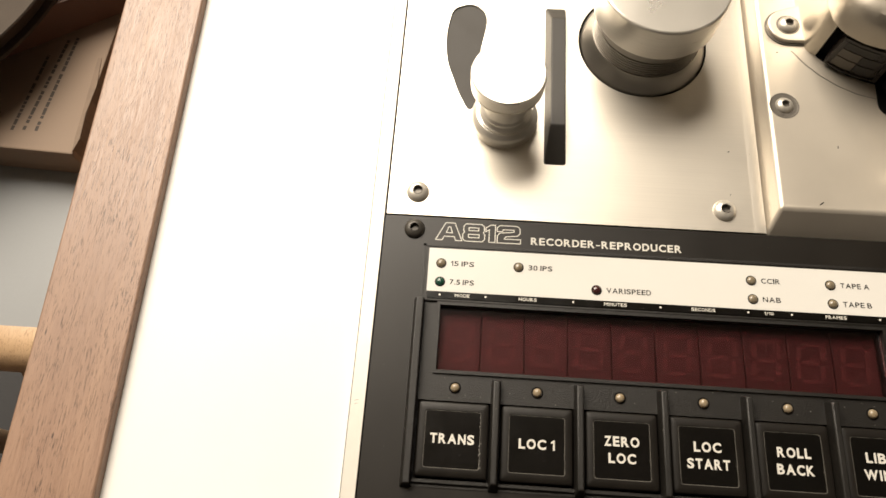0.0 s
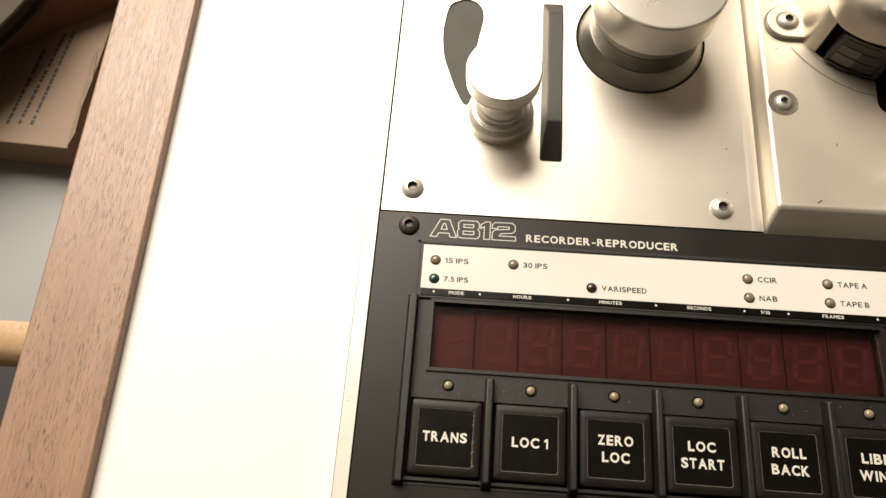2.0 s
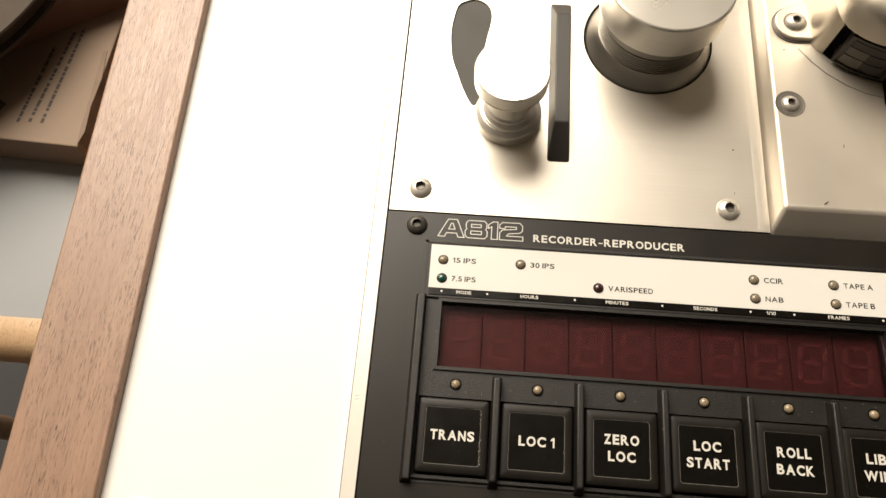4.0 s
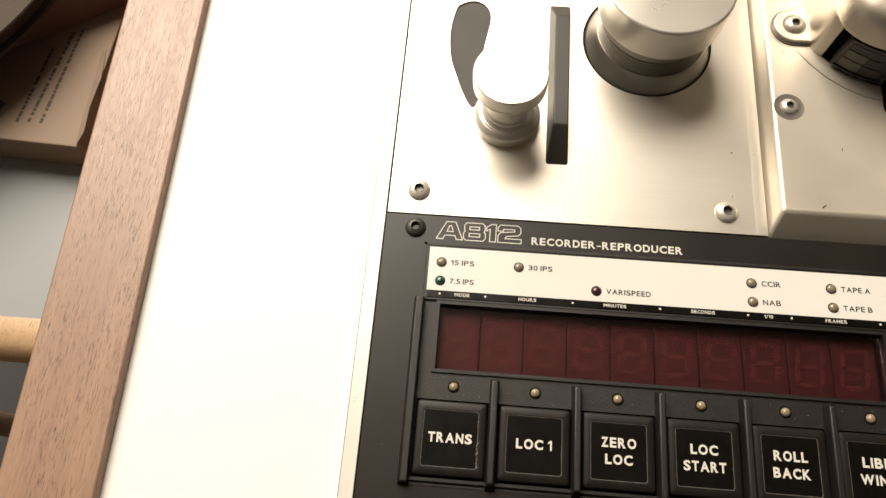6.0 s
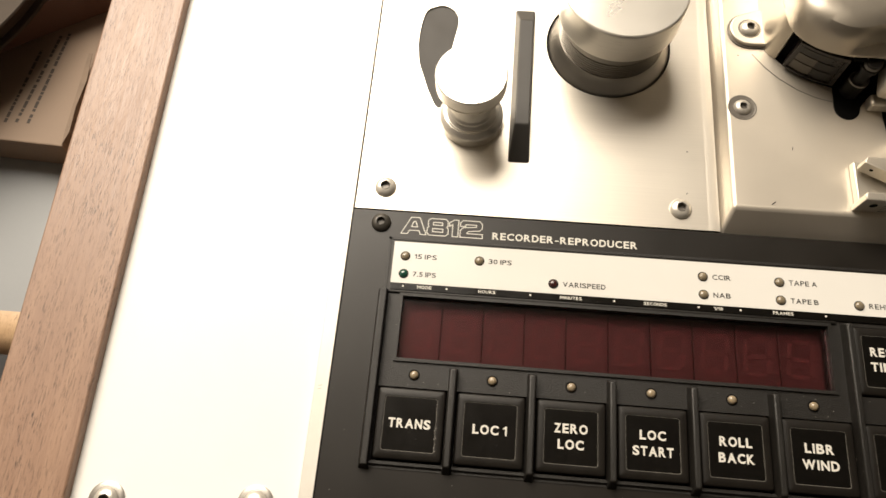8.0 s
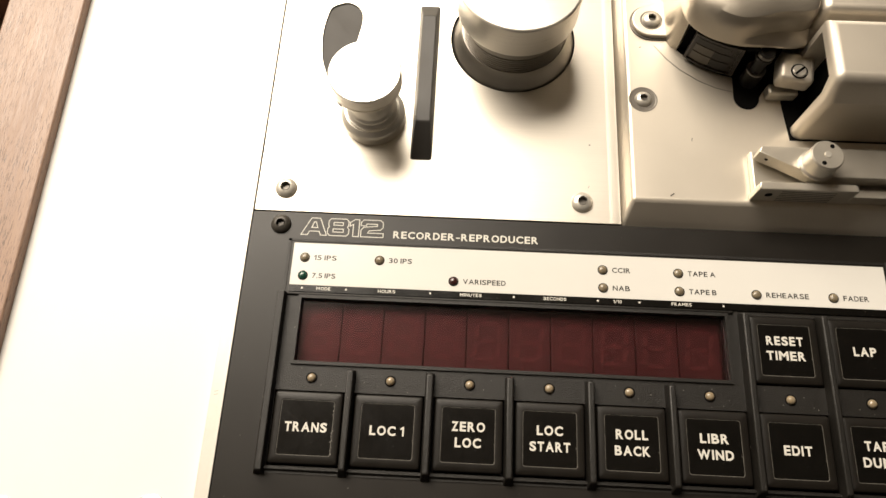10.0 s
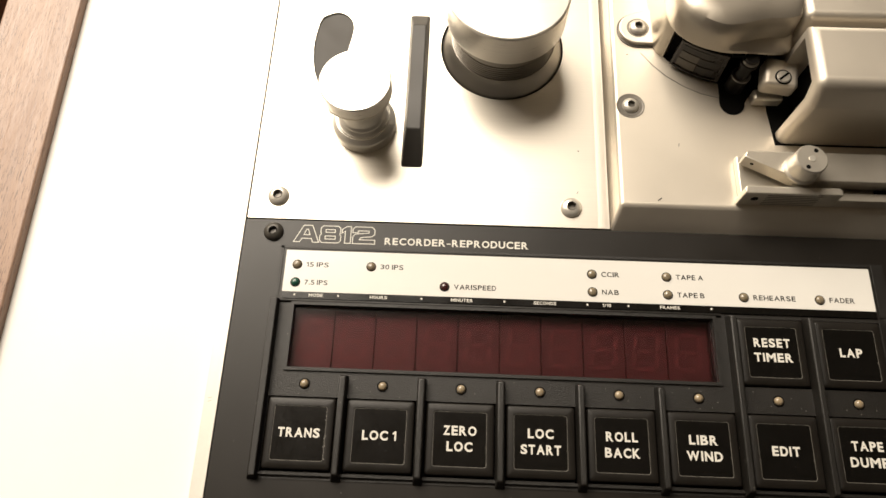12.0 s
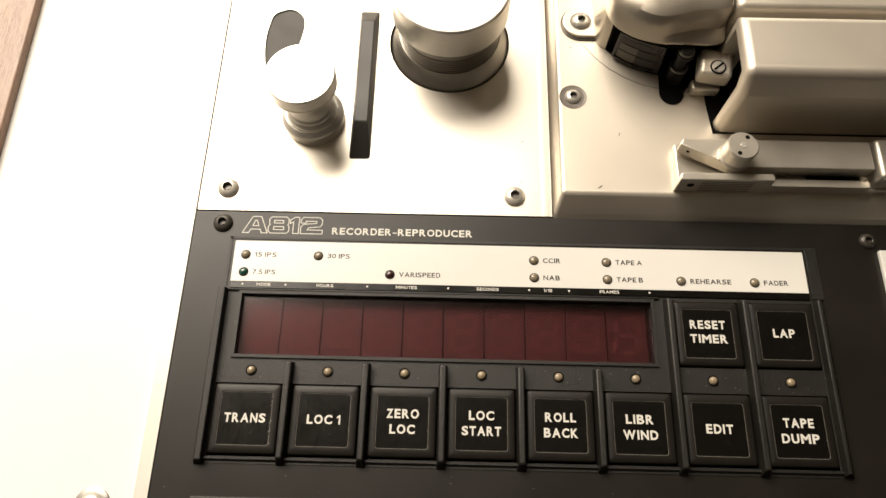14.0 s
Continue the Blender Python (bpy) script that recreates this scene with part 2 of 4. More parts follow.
def lathe(profile, seg=48, closed=True):
    """A turned body: (radius, height) from below to above."""
    bm = bmesh.new()
    rings = []
    for r, z in profile:
        if r < 1e-6:
            rings.append([bm.verts.new((0, 0, z))])
        else:
            rings.append([bm.verts.new((r * math.cos(2 * math.pi * k / seg), r * math.sin(2 * math.pi * k / seg), z)) for k in range(seg)])
    for a, b in zip(rings, rings[1:]):
        for k in range(seg):
            f = [a[k % len(a)], a[(k + 1) % len(a)], b[(k + 1) % len(b)], b[k % len(b)]]
            f = list(dict.fromkeys(f))
            if len(f) > 2:
                bm.faces.new(f)
    return bm


def circle(x, y, r, n=48, start=0.0):
    return [(x + r * math.cos(start + 2 * math.pi * k / n), y + r * math.sin(start + 2 * math.pi * k / n)) for k in range(n)]


def rounded(x0, x1, y0, y1, r, n=5):
    out = []
    for cx, cy, a in ((x1 - r, y1 - r, 0), (x0 + r, y1 - r, 90), (x0 + r, y0 + r, 180), (x1 - r, y0 + r, 270)):
        out += [(cx + r * math.cos(radians(a + 90 * k / n)), cy + r * math.sin(radians(a + 90 * k / n))) for k in range(n + 1)]
    return out


def profile_bar(section, x0, x1):
    """A bar along x with the section (y, z)."""
    bm = bmesh.new()
    a = [bm.verts.new((x0, y, z)) for y, z in section]
    b = [bm.verts.new((x1, y, z)) for y, z in section]
    n = len(a)
    bm.faces.new(a), bm.faces.new(b[::-1])
    for i in range(n):
        bm.faces.new((a[i], b[i], b[(i + 1) % n], a[(i + 1) % n]))
    return bm


# breadth of each capital over its height
BREADTH = dict(A=0.92, B=0.74, C=0.80, D=0.77, E=0.64, F=0.62, H=0.76, I=0.19, K=0.80, L=0.60, M=0.96, N=0.78, O=0.86, P=0.70, R=0.77, S=0.73, T=0.73, U=0.75, V=0.86, W=1.22, Z=0.70)


def glyph(char, bold):
    """One letter as a bmesh, one unit broad and one high."""
    cu = bpy.data.curves.new("letters", "FONT")
    cu.body, cu.size, cu.offset, cu.resolution_u = char, 1.0, bold, 4
    ob = new("letters", cu)
    me = bpy.data.meshes.new_from_object(ob.evaluated_get(bpy.context.evaluated_depsgraph_get()))
    bm = bmesh.new()
    bm.from_mesh(me)
    bpy.data.objects.remove(ob), bpy.data.curves.remove(cu), bpy.data.meshes.remove(me)
    xs, ys = [v.co.x for v in bm.verts], [v.co.y for v in bm.verts]
    x0, x1, y0, y1 = min(xs), max(xs), min(ys), max(ys)
    for v in bm.verts:
        v.co = Vector(((v.co.x - x0) / (x1 - x0), (v.co.y - y0) / (y1 - y0), 0))
    return bm


def lettering(text, width, cap, bold=0.0, gap=0.15):
    """Letters as a flat mesh, width by cap millimetres, drawn from the lower left corner."""
    spans, p = [], 0.0
    for c in text:
        w = {" ": 0.30, "–": 0.46, ".": 0.17, "/": 0.42, "1": 0.36}.get(c) or BREADTH.get(c, 0.66)
        if c != " ":
            spans.append((c, p, w))
        p += w + (gap if c != " " else 0.0)
    k = width / (p - gap)
    out = bmesh.new()
    for c, x, w in spans:
        box = {"–": (0.32, 0.46), ".": (0.0, 0.17)}.get(c, (0.0, 1.0))
        if c in "I–.":
            corners = [(0, 0), (1, 0), (1, 1), (0, 1)]
        elif c == "1":
            corners = [(0.55, 0), (1, 0), (1, 1), (0.66, 1), (0, 0.80), (0, 0.63), (0.55, 0.74)]
        else:
            corners = None
        if corners:
            out.faces.new([out.verts.new(((x + u * w) * k, (box[0] + (box[1] - box[0]) * v) * cap, 0)) for u, v in corners])
            continue
        g = glyph(c, bold)
        made = {v: out.verts.new(((x + v.co.x * w) * k, v.co.y * cap, 0)) for v in g.verts}
        for f in g.faces:
            out.faces.new([made[v] for v in f.verts])
        g.free()
    return out


def button_head_screw(parent, x, y, z, r, material, label):
    """A domed screw with a hexagon socket."""
    dome = [(r, 0), (r, 0.25), (r * 0.97, r * 0.16), (r * 0.88, r * 0.29), (r * 0.74, r * 0.40), (r * 0.58, r * 0.47), (r * 0.45, r * 0.5)]
    ob = part("screw", lathe(dome, 36), material, parent, label, (x, y, z))
    hexagon = circle(0, 0, r * 0.47, 6, 0.4)
    inner = circle(0, 0, r * 0.42, 6, 0.4)
    bm = bmesh.new()
    a = [bm.verts.new((p, q, r * 0.525)) for p, q in hexagon]
    b = [bm.verts.new((p, q, r * 0.49)) for p, q in inner]
    c = [bm.verts.new((p, q, r * 0.12)) for p, q in inner]
    for i in range(6):
        j = (i + 1) % 6
        bm.faces.new((a[i], a[j], b[j], b[i])), bm.faces.new((b[i], b[j], c[j], c[i]))
    bm.faces.new(c)
    part("hex_socket", bm, SOCKET if material is STEEL else BLACK_STEEL, ob, "dark hexagon socket", (x, y, z), None)
    return ob


def ribbon(loops, width, thick=0.06):
    """Closed outlines drawn as flat lines."""
    bm = bmesh.new()
    for loop in loops:
        n = len(loop)
        area = sum(loop[i][0] * loop[(i + 1) % n][1] - loop[(i + 1) % n][0] * loop[i][1] for i in range(n))
        side = 1 if area > 0 else -1
        rings = ([], [])
        for i in range(n):
            a, b, c = Vector(loop[i - 1]), Vector(loop[i]), Vector(loop[(i + 1) % n])
            u, v = (b - a).normalized(), (c - b).normalized()
            m = Vector((u.y + v.y, -u.x - v.x)) * side
            m = m.normalized() / max(0.4, m.length / 2)
            for ring, k in zip(rings, (width / 2, -width / 2)):
                q = b + m * k
                ring.append(bm.verts.new((q.x, q.y, thick)))
        for i in range(n):
            j = (i + 1) % n
            bm.faces.new((rings[0][i], rings[0][j], rings[1][j], rings[1][i]))
    return bm


# ---- room ----
def wall(name, x0, x1, y0, y1, z0, z1, label, material=PLASTER):
    k = 1 / MM
    return single(name, block(x0 * k, x1 * k, y0 * k, y1 * k, (z0 - DECK) * k, (z1 - DECK) * k), material, (0, 0, 0), label, "wall", kind="structure", smooth=None)


wall("floor", -1.05, 1.9, -0.7, 1.9, -0.1, 0.0, "grey floor covering of the room", FLOOR)
# Unseen west wall, set close and pale as fill from the left.
wall("wall_west", -1.15, -1.05, -0.75, 2.0, -0.1, 1.918, "unseen pale wall added to bounce light from the left", BOUNCE_WALL)
# East and south walls are unseen, added dark to keep metal fronts dim.
wall("wall_east", 1.9, 2.0, -0.75, 2.0, -0.1, 1.918, "unseen dark wall added to cut bounced light", GLOOM)
wall("wall_south", -1.05, 1.9, -0.75, -0.7, -0.1, 1.918, "unseen dark wall added to cut bounced light", GLOOM)
wall("wall_north", -1.05, 1.9, 1.9, 2.0, -0.1, 1.918, "pale painted wall", CEILING)


def roof():
    """Flat ceiling with the opening of the roof window over the recorder."""
    k = 1 / MM
    outer = [(-1.15 * k, -0.75 * k), (2.0 * k, -0.75 * k), (2.0 * k, 2.0 * k), (-1.15 * k, 2.0 * k)]
    hole = [(-1.04 * k, 0.42 * k), (0.04 * k, 0.42 * k), (0.04 * k, 1.36 * k), (-1.04 * k, 1.36 * k)]
    z = (1.92 - DECK) * k
    return single("ceiling", prism(outer, z, z + 120, holes=[hole]), CEILING, (0, 0, 0), "low warm white ceiling with a roof window opening", "ceiling", kind="structure", smooth=None)


roof()

# ---- recorder: carcass, walnut side, white side plate, rim ----
cabinet = thing("recorder_cabinet", (0, 0, -160), "walnut-sided cabinet that carries the tape recorder", "cabinet")
part("body", block(-96, 420, -190, 420, -745, -8, 1.0), CARCASS, cabinet, "grey carcass", (0, 0, 0))
side = prism([(-125.2, -200), (-96.1, -200), (-106.5, 430), (-135.5, 430)], -745, 0.4, 0.8, 3)
part("side_panel", side, WALNUT, cabinet, "walnut side panel with eased edges", (0, 0, 0))

plate = thing("side_plate", (-64, 0, -4), "white enamelled side plate screwed beside the walnut panel", "panel")
part("plate_sheet", block(-105.5, -30.6, -185, 420, -7.8, -3.2, 0.25), WHITE, plate, "", (0, 0, 0))
for sx, sy in ((-43.2, -40.8), (-87.5, -43.3)):
    part("washer", lathe([(5.4, 0), (5.4, 0.6), (4.9, 0.9), (3.0, 0.9)], 40), TURNED_DARK, plate, "bright washer ring", (sx, sy, -3.2))
    button_head_screw(plate, sx, sy, -2.6, 3.7, STEEL, "domed steel screw")

part("joint", block(-26.6, -25.44, -185, 420, -7.9, -0.8), DARK, cabinet, "dark joint beside the panel", (0, 0, 0), None)
part("joint", block(-30.85, -30.2, -185, 420, -7.9, -2.9), DARK, cabinet, "dark joint beside the plate", (0, 0, 0), None)
single("edge_trim", block(-30.3, -26.1, -185, 420, -7.8, -0.35, 0.12), ALU_RIM, (0, 0, 0), "narrow bare aluminium trim along the recorder's edge", "trim", kind="structure")


# ---- transport deck ----
SLOT = [(-8.5, 137.8), (-9.9, 132.0), (-10.4, 126.3), (-10.1, 120.5), (-9.1, 114.2), (-6.9, 108.0), (-4.6, 102.0), (-1.2, 95.8), (1.0, 97.5),
        (1.6, 104.0), (1.6, 112.0), (1.9, 118.5), (2.6, 124.0), (3.6, 130.0), (3.8, 134.0), (2.9, 137.2), (0.7, 139.6), (-2.2, 140.7), (-5.2, 140.1)]


def smooth_loop(points, steps=4):
    """A closed curve through the points."""
    out, n = [], len(points)
    for i in range(n):
        a, b, c, d = (Vector(points[(i + k) % n]) for k in (-1, 0, 1, 2))
        for k in range(steps):
            u = k / steps
            q = 0.5 * (2 * b + (c - a) * u + (2 * a - 5 * b + 4 * c - d) * u * u + (3 * b - a - 3 * c + d) * u ** 3)
            out.append((q.x, q.y))
    return out


SLOT = smooth_loop(SLOT)
HOLE = circle(59.4, 126.6, 22.6, 64)
deck = thing("transport_deck", (35, 150, -2), "brushed aluminium tape transport deck plate with slot and roller opening", "deck plate")
part("deck_sheet", prism([(-25.4, 55.0), (95.9, 55.0), (95.9, 420), (-25.4, 420)], -2.2, 0.0, holes=[SLOT, HOLE]), ALU, deck, "brushed aluminium sheet", (0, 0, 0), None)
part("slot_liner", block(-14, 8, 90, 145, -4.6, -0.55), RUBBER, deck, "grey lining seen through the slot", (0, 0, 0))
part("deck_seam", profile_bar([(-1.5, -1.5), (1.5, -1.5), (1.5, 0.02), (1.0, 0.045), (0.5, 0.06), (0, 0.065), (-0.5, 0.06), (-1.0, 0.045), (-1.5, 0.02)], 0, 365), ALU, deck, "thin raised seam", (93.8, 55.1, 0.0), 60, turn=90)
for sx, sy in ((-15.9, 63.2), (83.2, 62.2)):
    button_head_screw(deck, sx, sy, 0.0, 3.65, STEEL, "domed steel hex screw")

# small tension roller on the deck
roller = thing("guide_roller", (11.3, 91.8, 0), "turned bare aluminium tape guide roller with wide cap", "roller")
part("foot", lathe([(0, -5), (10.9, -5), (11.1, 0.2), (11.1, 3.6), (10.8, 4.3), (9.5, 5.6), (9.2, 5.7), (9.1, 6.3), (8.6, 6.5), (7.7, 7.4), (7.5, 8.0), (0, 8.0)], 72), TURNED, roller, "stepped foot", (11.3, 91.8, 0), 18)
part("waist", lathe([(0, 8.0), (7.9, 8.0), (8.0, 8.8), (7.3, 9.6), (6.7, 11.4), (6.6, 13.6), (7.0, 15.6), (7.9, 17.4), (8.1, 18.0), (0, 18.0)], 72), TURNED, roller, "", (11.3, 91.8, 0), 18)
part("cap", lathe([(0, 18.0), (8.6, 18.0), (9.6, 18.5), (11.1, 20.2), (11.5, 20.8), (11.5, 21.2), (10.9, 21.4), (10.9, 21.9), (11.6, 22.1), (11.65, 26.4), (11.5, 26.8), (11.2, 27.0), (0, 27.0)], 80), TURNED, roller, "flat bright cap", (11.0, 92.1, 0), 18)

# dark plastic bar beside it
bar = prism(rounded(25.0, 32.3, 75.7, 140.2, 0.9, 3), 0.0, 6.0, top=rounded(26.5, 31.4, 87.6, 131.2, 0.5, 3))
eased(bar, [e for e in bar.edges if all(v.co.z > 5 for v in e.verts)], 0.35, 2)
single("guide_bar", bar, BAR, (0, 0, 0), "dark grey plastic bar with sloped ends on the deck", "bar", smooth=35)

# large roller in its opening
big = thing("tape_roller", (59.5, 126.8, -6), "large turned metal tape roller sunk in a round deck opening", "roller")
# The well's shade is put into its near-black colour.
part("well", lathe([(0, -14), (21.5, -14), (22.5, -13.5), (22.5, -0.3), (22.9, -0.3), (22.9, -14.6), (0, -14.6)], 64), DARK, big, "lining of the opening, coloured near-black for shade", (59.4, 126.6, 0))
flange = [(0, -13), (22.1, -13), (22.1, -0.7), (21.9, -0.2), (20.8, 1.5), (19.8, 3.2), (19.0, 4.7), (18.7, 5.8)]
part("flange", lathe(flange + [(0, 5.8)], 80), TURNED_DARK, big, "grey conical flange", (59.5, 126.7, 0), 40)
grooves = [(18.4, 5.8)]
for k in range(6):
    z = 6.0 + 1.1 * k
    grooves += [(18.4, z), (18.4, z + 0.62), (17.7, z + 0.72), (17.7, z + 1.0)]
part("grooved_ring", lathe([(0, 5.8)] + grooves + [(18.3, 12.7), (18.3, 17.2), (19.4, 17.9), (0, 17.9)], 80), TURNED_DARK, big, "grey ring with fine grooves", (59.5, 126.8, 0), 25)
part("cap", lathe([(0, 17.9), (20.0, 17.9), (20.7, 18.1), (20.75, 18.6), (20.75, 30.2), (20.5, 30.8), (20.1, 31.0), (0, 31.0)], 96), TURNED, big, "wide bright cap", (59.6, 126.8, 0), 20)

# ---- head cover ----
cover = thing("head_cover", (200, 200, 0), "silver lacquered metal head cover with sloping front edge", "cover")
lowp = [(96.3, 55.0), (420, 55.0), (420, 420), (96.3, 420)]
topp = [(98.8, 61.6), (420, 61.6), (420, 420), (98.8, 420)]
sheet = prism(lowp, -2.0, 5.5, top=topp)
eased(sheet, [e for e in sheet.edges if any(v.co.z > 5 for v in e.verts) and not all(abs(v.co.x - 420) < 1 or abs(v.co.y - 420) < 1 for v in e.verts)], 1.0, 3)
part("base_casting", sheet, CAST, cover, "", (0, 0, 0))
# No real recess: a low ring and a dark disc imitate its shade.
part("counterbore_shade", lathe([(4.9, 0.0), (4.9, 0.10), (4.5, 0.12), (4.3, 0.04), (3.4, 0.03), (0, 0.03)], 40), SOCKET, cover, "dark ring painted as a recess's shade", (104.0, 99.5, 5.5))
part("shadow_gap", lathe([(4.1, 0), (4.1, 0.07), (2.8, 0.05)], 40), SOCKET, cover, "dark disc painted as the shaded floor of a recess", (104.0, 99.5, 5.52))
button_head_screw(cover, 104.0, 99.5, 5.4, 2.95, STEEL, "steel hex screw")

head = thing("head_housing", (130, 140, 5), "rounded silver casting of the tape head housing with fixing lug", "head housing")
lug = [(115, 141.0)] + [(108.0 + 6.6 * math.cos(radians(a)), 131.4 + 6.6 * math.sin(radians(a))) for a in range(110, 271, 10)] + [(116, 124.8)]
part("lug", prism(lug, 5.4, 7.4, 0.4), CAST, head, "flat fixing lug", (0, 0, 0))
part("lug_edge", prism([(108 + (x - 108) * 1.11, 131 + (y - 131) * 1.11) for x, y in lug], 5.4, 6.0), SOCKET, head, "dark joint line", (0, 0, 0))
# Dark disc in place of a shaded screw seat.
part("screw_recess_shade", lathe([(4.0, 0), (4.0, 0.06), (0, 0.06)], 40), SOCKET, head, "dark disc painted as the shaded seat of the screw", (108.0, 131.3, 7.4))
button_head_screw(head, 108.0, 131.3, 7.4, 3.3, STEEL, "steel hex screw")


def housing():
    """Overhanging upper shell: a rounded nose that runs into a sloping shelf with a set-back wall over it."""
    edge = [(112.6, 172), (112.6, 128), (113.4, 120.6), (114.8, 117.0), (117.2, 114.2), (121.6, 111.2), (126.5, 109.5), (131.8, 108.4), (140, 108.6), (147.0, 108.2), (151.6, 109.2), (152.6, 111.5), (152.6, 172)]
    # height, inset of the nose, set-back of the shelf side
    levels = [(23.6, 0.5, 0.6), (24.0, 0.0, 0.0), (24.7, 0.0, 0.1), (25.1, 0.0, 0.5), (26.9, 0.1, 4.4), (30.0, 0.3, 4.7), (32.8, 0.9, 5.1), (34.6, 2.1, 6.2), (35.7, 4.2, 8.2), (36.2, 7.6, 11.6)]
    for _ in range(2):                       # round the corners of the plan
        cutc = [edge[0]]
        for (ax, ay), (bx, by) in zip(edge, edge[1:]):
            cutc += [(ax * 0.75 + bx * 0.25, ay * 0.75 + by * 0.25), (ax * 0.25 + bx * 0.75, ay * 0.25 + by * 0.75)]
        edge = cutc + [edge[-1]]
    bm = bmesh.new()
    rings = []
    for z, nose, shelf in levels:
        ring = []
        for x, y in edge:
            k = max(0.0, min(1.0, (x - 125.0) / 21.0))
            k = k * k * (3 - 2 * k)
            dy = (nose * (1 - k) + shelf * k) if y < 130 else 0.0
            dx = nose * (max(0.0, min(1.0, (127 - x) / 12)))
            ring.append(bm.verts.new((x + dx, y + dy, z)))
        rings.append(ring)
    n = len(edge)
    for a, b in zip(rings, rings[1:]):
        for i in range(n):
            bm.faces.new((a[i], a[(i + 1) % n], b[(i + 1) % n], b[i]))
    bm.faces.new(rings[0][::-1]), bm.faces.new(rings[-1])
    return bm


part("shell", housing(), CAST_SHELL, head, "rounded shell", (0, 0, 0), 28)
part("shell_foot", prism([(112.7, 172), (112.7, 127.6), (113.2, 124.4), (114.4, 121.8), (116.6, 120.2), (119.2, 123.0), (119.2, 172)], 5.4, 23.9), CAST_SHELL, head, "wall of the shell down to the base", (0, 0, 0), 40)
# Solid black bodies stand in for the shade under the shell and in its notch.
part("undercut_shade", prism([(118.0, 121.5), (124, 119.5), (152.4, 119.5), (152.4, 170), (118.0, 170)], 5.6, 23.5), DARK, head, "black filling that stands in for the shade under the shell", (0, 0, 0))
part("notch", block(133.6, 137.4, 107.9, 112, 22.6, 23.7), DARK, head, "black block that stands in for a notch's shade", (0, 0, 0))
part("rear_rail", block(153.2, 420, 114.5, 172, 5.4, 36.0, 2.4, 4), CAST, head, "long rear rail", (0, 0, 0))
window = thing("roller_window", (128, 111, 5), "black recessed opening with a ribbed counter cartridge", "opening")
LIP_IN = [(114.6, 122.6), (118.2, 118.6), (122.0, 115.4), (126.6, 112.5), (131.4, 110.5), (136.5, 109.1)]
LIP_OUT = [(134.8, 103.9), (129.0, 105.3), (123.2, 108.1), (117.4, 112.2), (113.0, 116.6), (109.0, 122.0)]
# Not sunk in: a black slab carries the opening's shade.
part("recess", prism(LIP_IN + [(152.4, 109.0), (152.4, 120.5), (118.0, 124.0)], 5.45, 5.8), DARK, window, "black slab that stands in for the opening's shade", (0, 0, 0))
part("lip_joint", prism([(x + (x - 124) * 0.018 - 0.12, y - 0.22) for x, y in LIP_OUT[::-1]] + LIP_OUT, 5.45, 5.54), TURNED_DARK, window, "fine joint line round the lip", (0, 0, 0))
part("lip", prism(LIP_IN + LIP_OUT, 5.45, 5.62), CAST, window, "pale curved lip", (0, 0, 0))

CART_LOW = [(118.5, 117.0), (123.2, 113.7), (128.4, 111.3), (134.6, 109.6)]
CART_TOP = [(118.3, 115.2), (122.7, 112.6), (127.8, 110.5), (133.6, 109.0)]


def cart_face(u, v, lift):
    """A place on the cartridge's curved front: u along it, v up, lift out of it."""
    def along(points):
        p = u * 3
        i = min(2, int(p))
        return Vector(points[i]).lerp(Vector(points[i + 1]), p - i)
    q = along(CART_LOW).lerp(along(CART_TOP), v)
    return Vector((q.x - 0.42 * lift, q.y - 0.9 * lift, 7.0 + 15.0 * v))


def cart_panel(u0, u1, v0, v1, low, high, steps=6):
    """A curved plate on the cartridge's front."""
    bm = bmesh.new()
    rows = []
    for i in range(steps + 1):
        u = u0 + (u1 - u0) * i / steps
        rows.append([bm.verts.new(cart_face(u, v, l)) for v, l in ((v0, low), (v0, high), (v1, high), (v1, low))])
    for a, b in zip(rows, rows[1:]):
        for k in range(4):
            bm.faces.new((a[k], b[k], b[(k + 1) % 4], a[(k + 1) % 4]))
    bm.faces.new(rows[0]), bm.faces.new(rows[-1][::-1])
    return bm


cart = part("cartridge", cart_panel(0, 1, 0, 1, -5.0, 0.0), CARTRIDGE, window, "dark ribbed cartridge", (0, 0, 0), 30)
for v0, v1, u0, u1 in ((0.0, 0.05, 0, 1), (0.93, 1.0, 0, 1), (0.05, 0.93, 0.0, 0.05), (0.05, 0.93, 0.93, 1.0)):
    part("frame_bar", cart_panel(u0, u1, v0, v1, -0.1, 0.55), CARTRIDGE, cart, "", (0, 0, 0), 30)
for u0, u1, v0, v1, m in ((0.10, 0.74, 0.70, 0.88, RUBBER), (0.10, 0.50, 0.42, 0.66, CART_PALE), (0.10, 0.50, 0.10, 0.38, CART_PALE), (0.52, 0.84, 0.44, 0.64, BAR), (0.52, 0.84, 0.12, 0.36, BAR)):
    part("strip", cart_panel(u0, u1, v0, v1, -0.1, 0.22), m, cart, "grey-brown strip", (0, 0, 0), 30)

pit = [(139.2 + 4.3 * math.cos(radians(a)), 101.6 + 4.6 * math.sin(radians(a))) for a in range(180, 361, 15)] + [(145.0, 104.4), (157.5, 104.0), (157.5, 112), (135.2, 112)]
# The slot is a raised slab, coloured black for the shade inside.
single("tape_slot_shade", prism(pit, 5.45, 5.85), DARK, (0, 0, 0), "rounded black slab that stands in for a slot's shade", "slot")
pin = thing("guide_pin", (140.4, 108.2, 5.8), "dark turned tape guide pin standing in the slot", "guide pin")
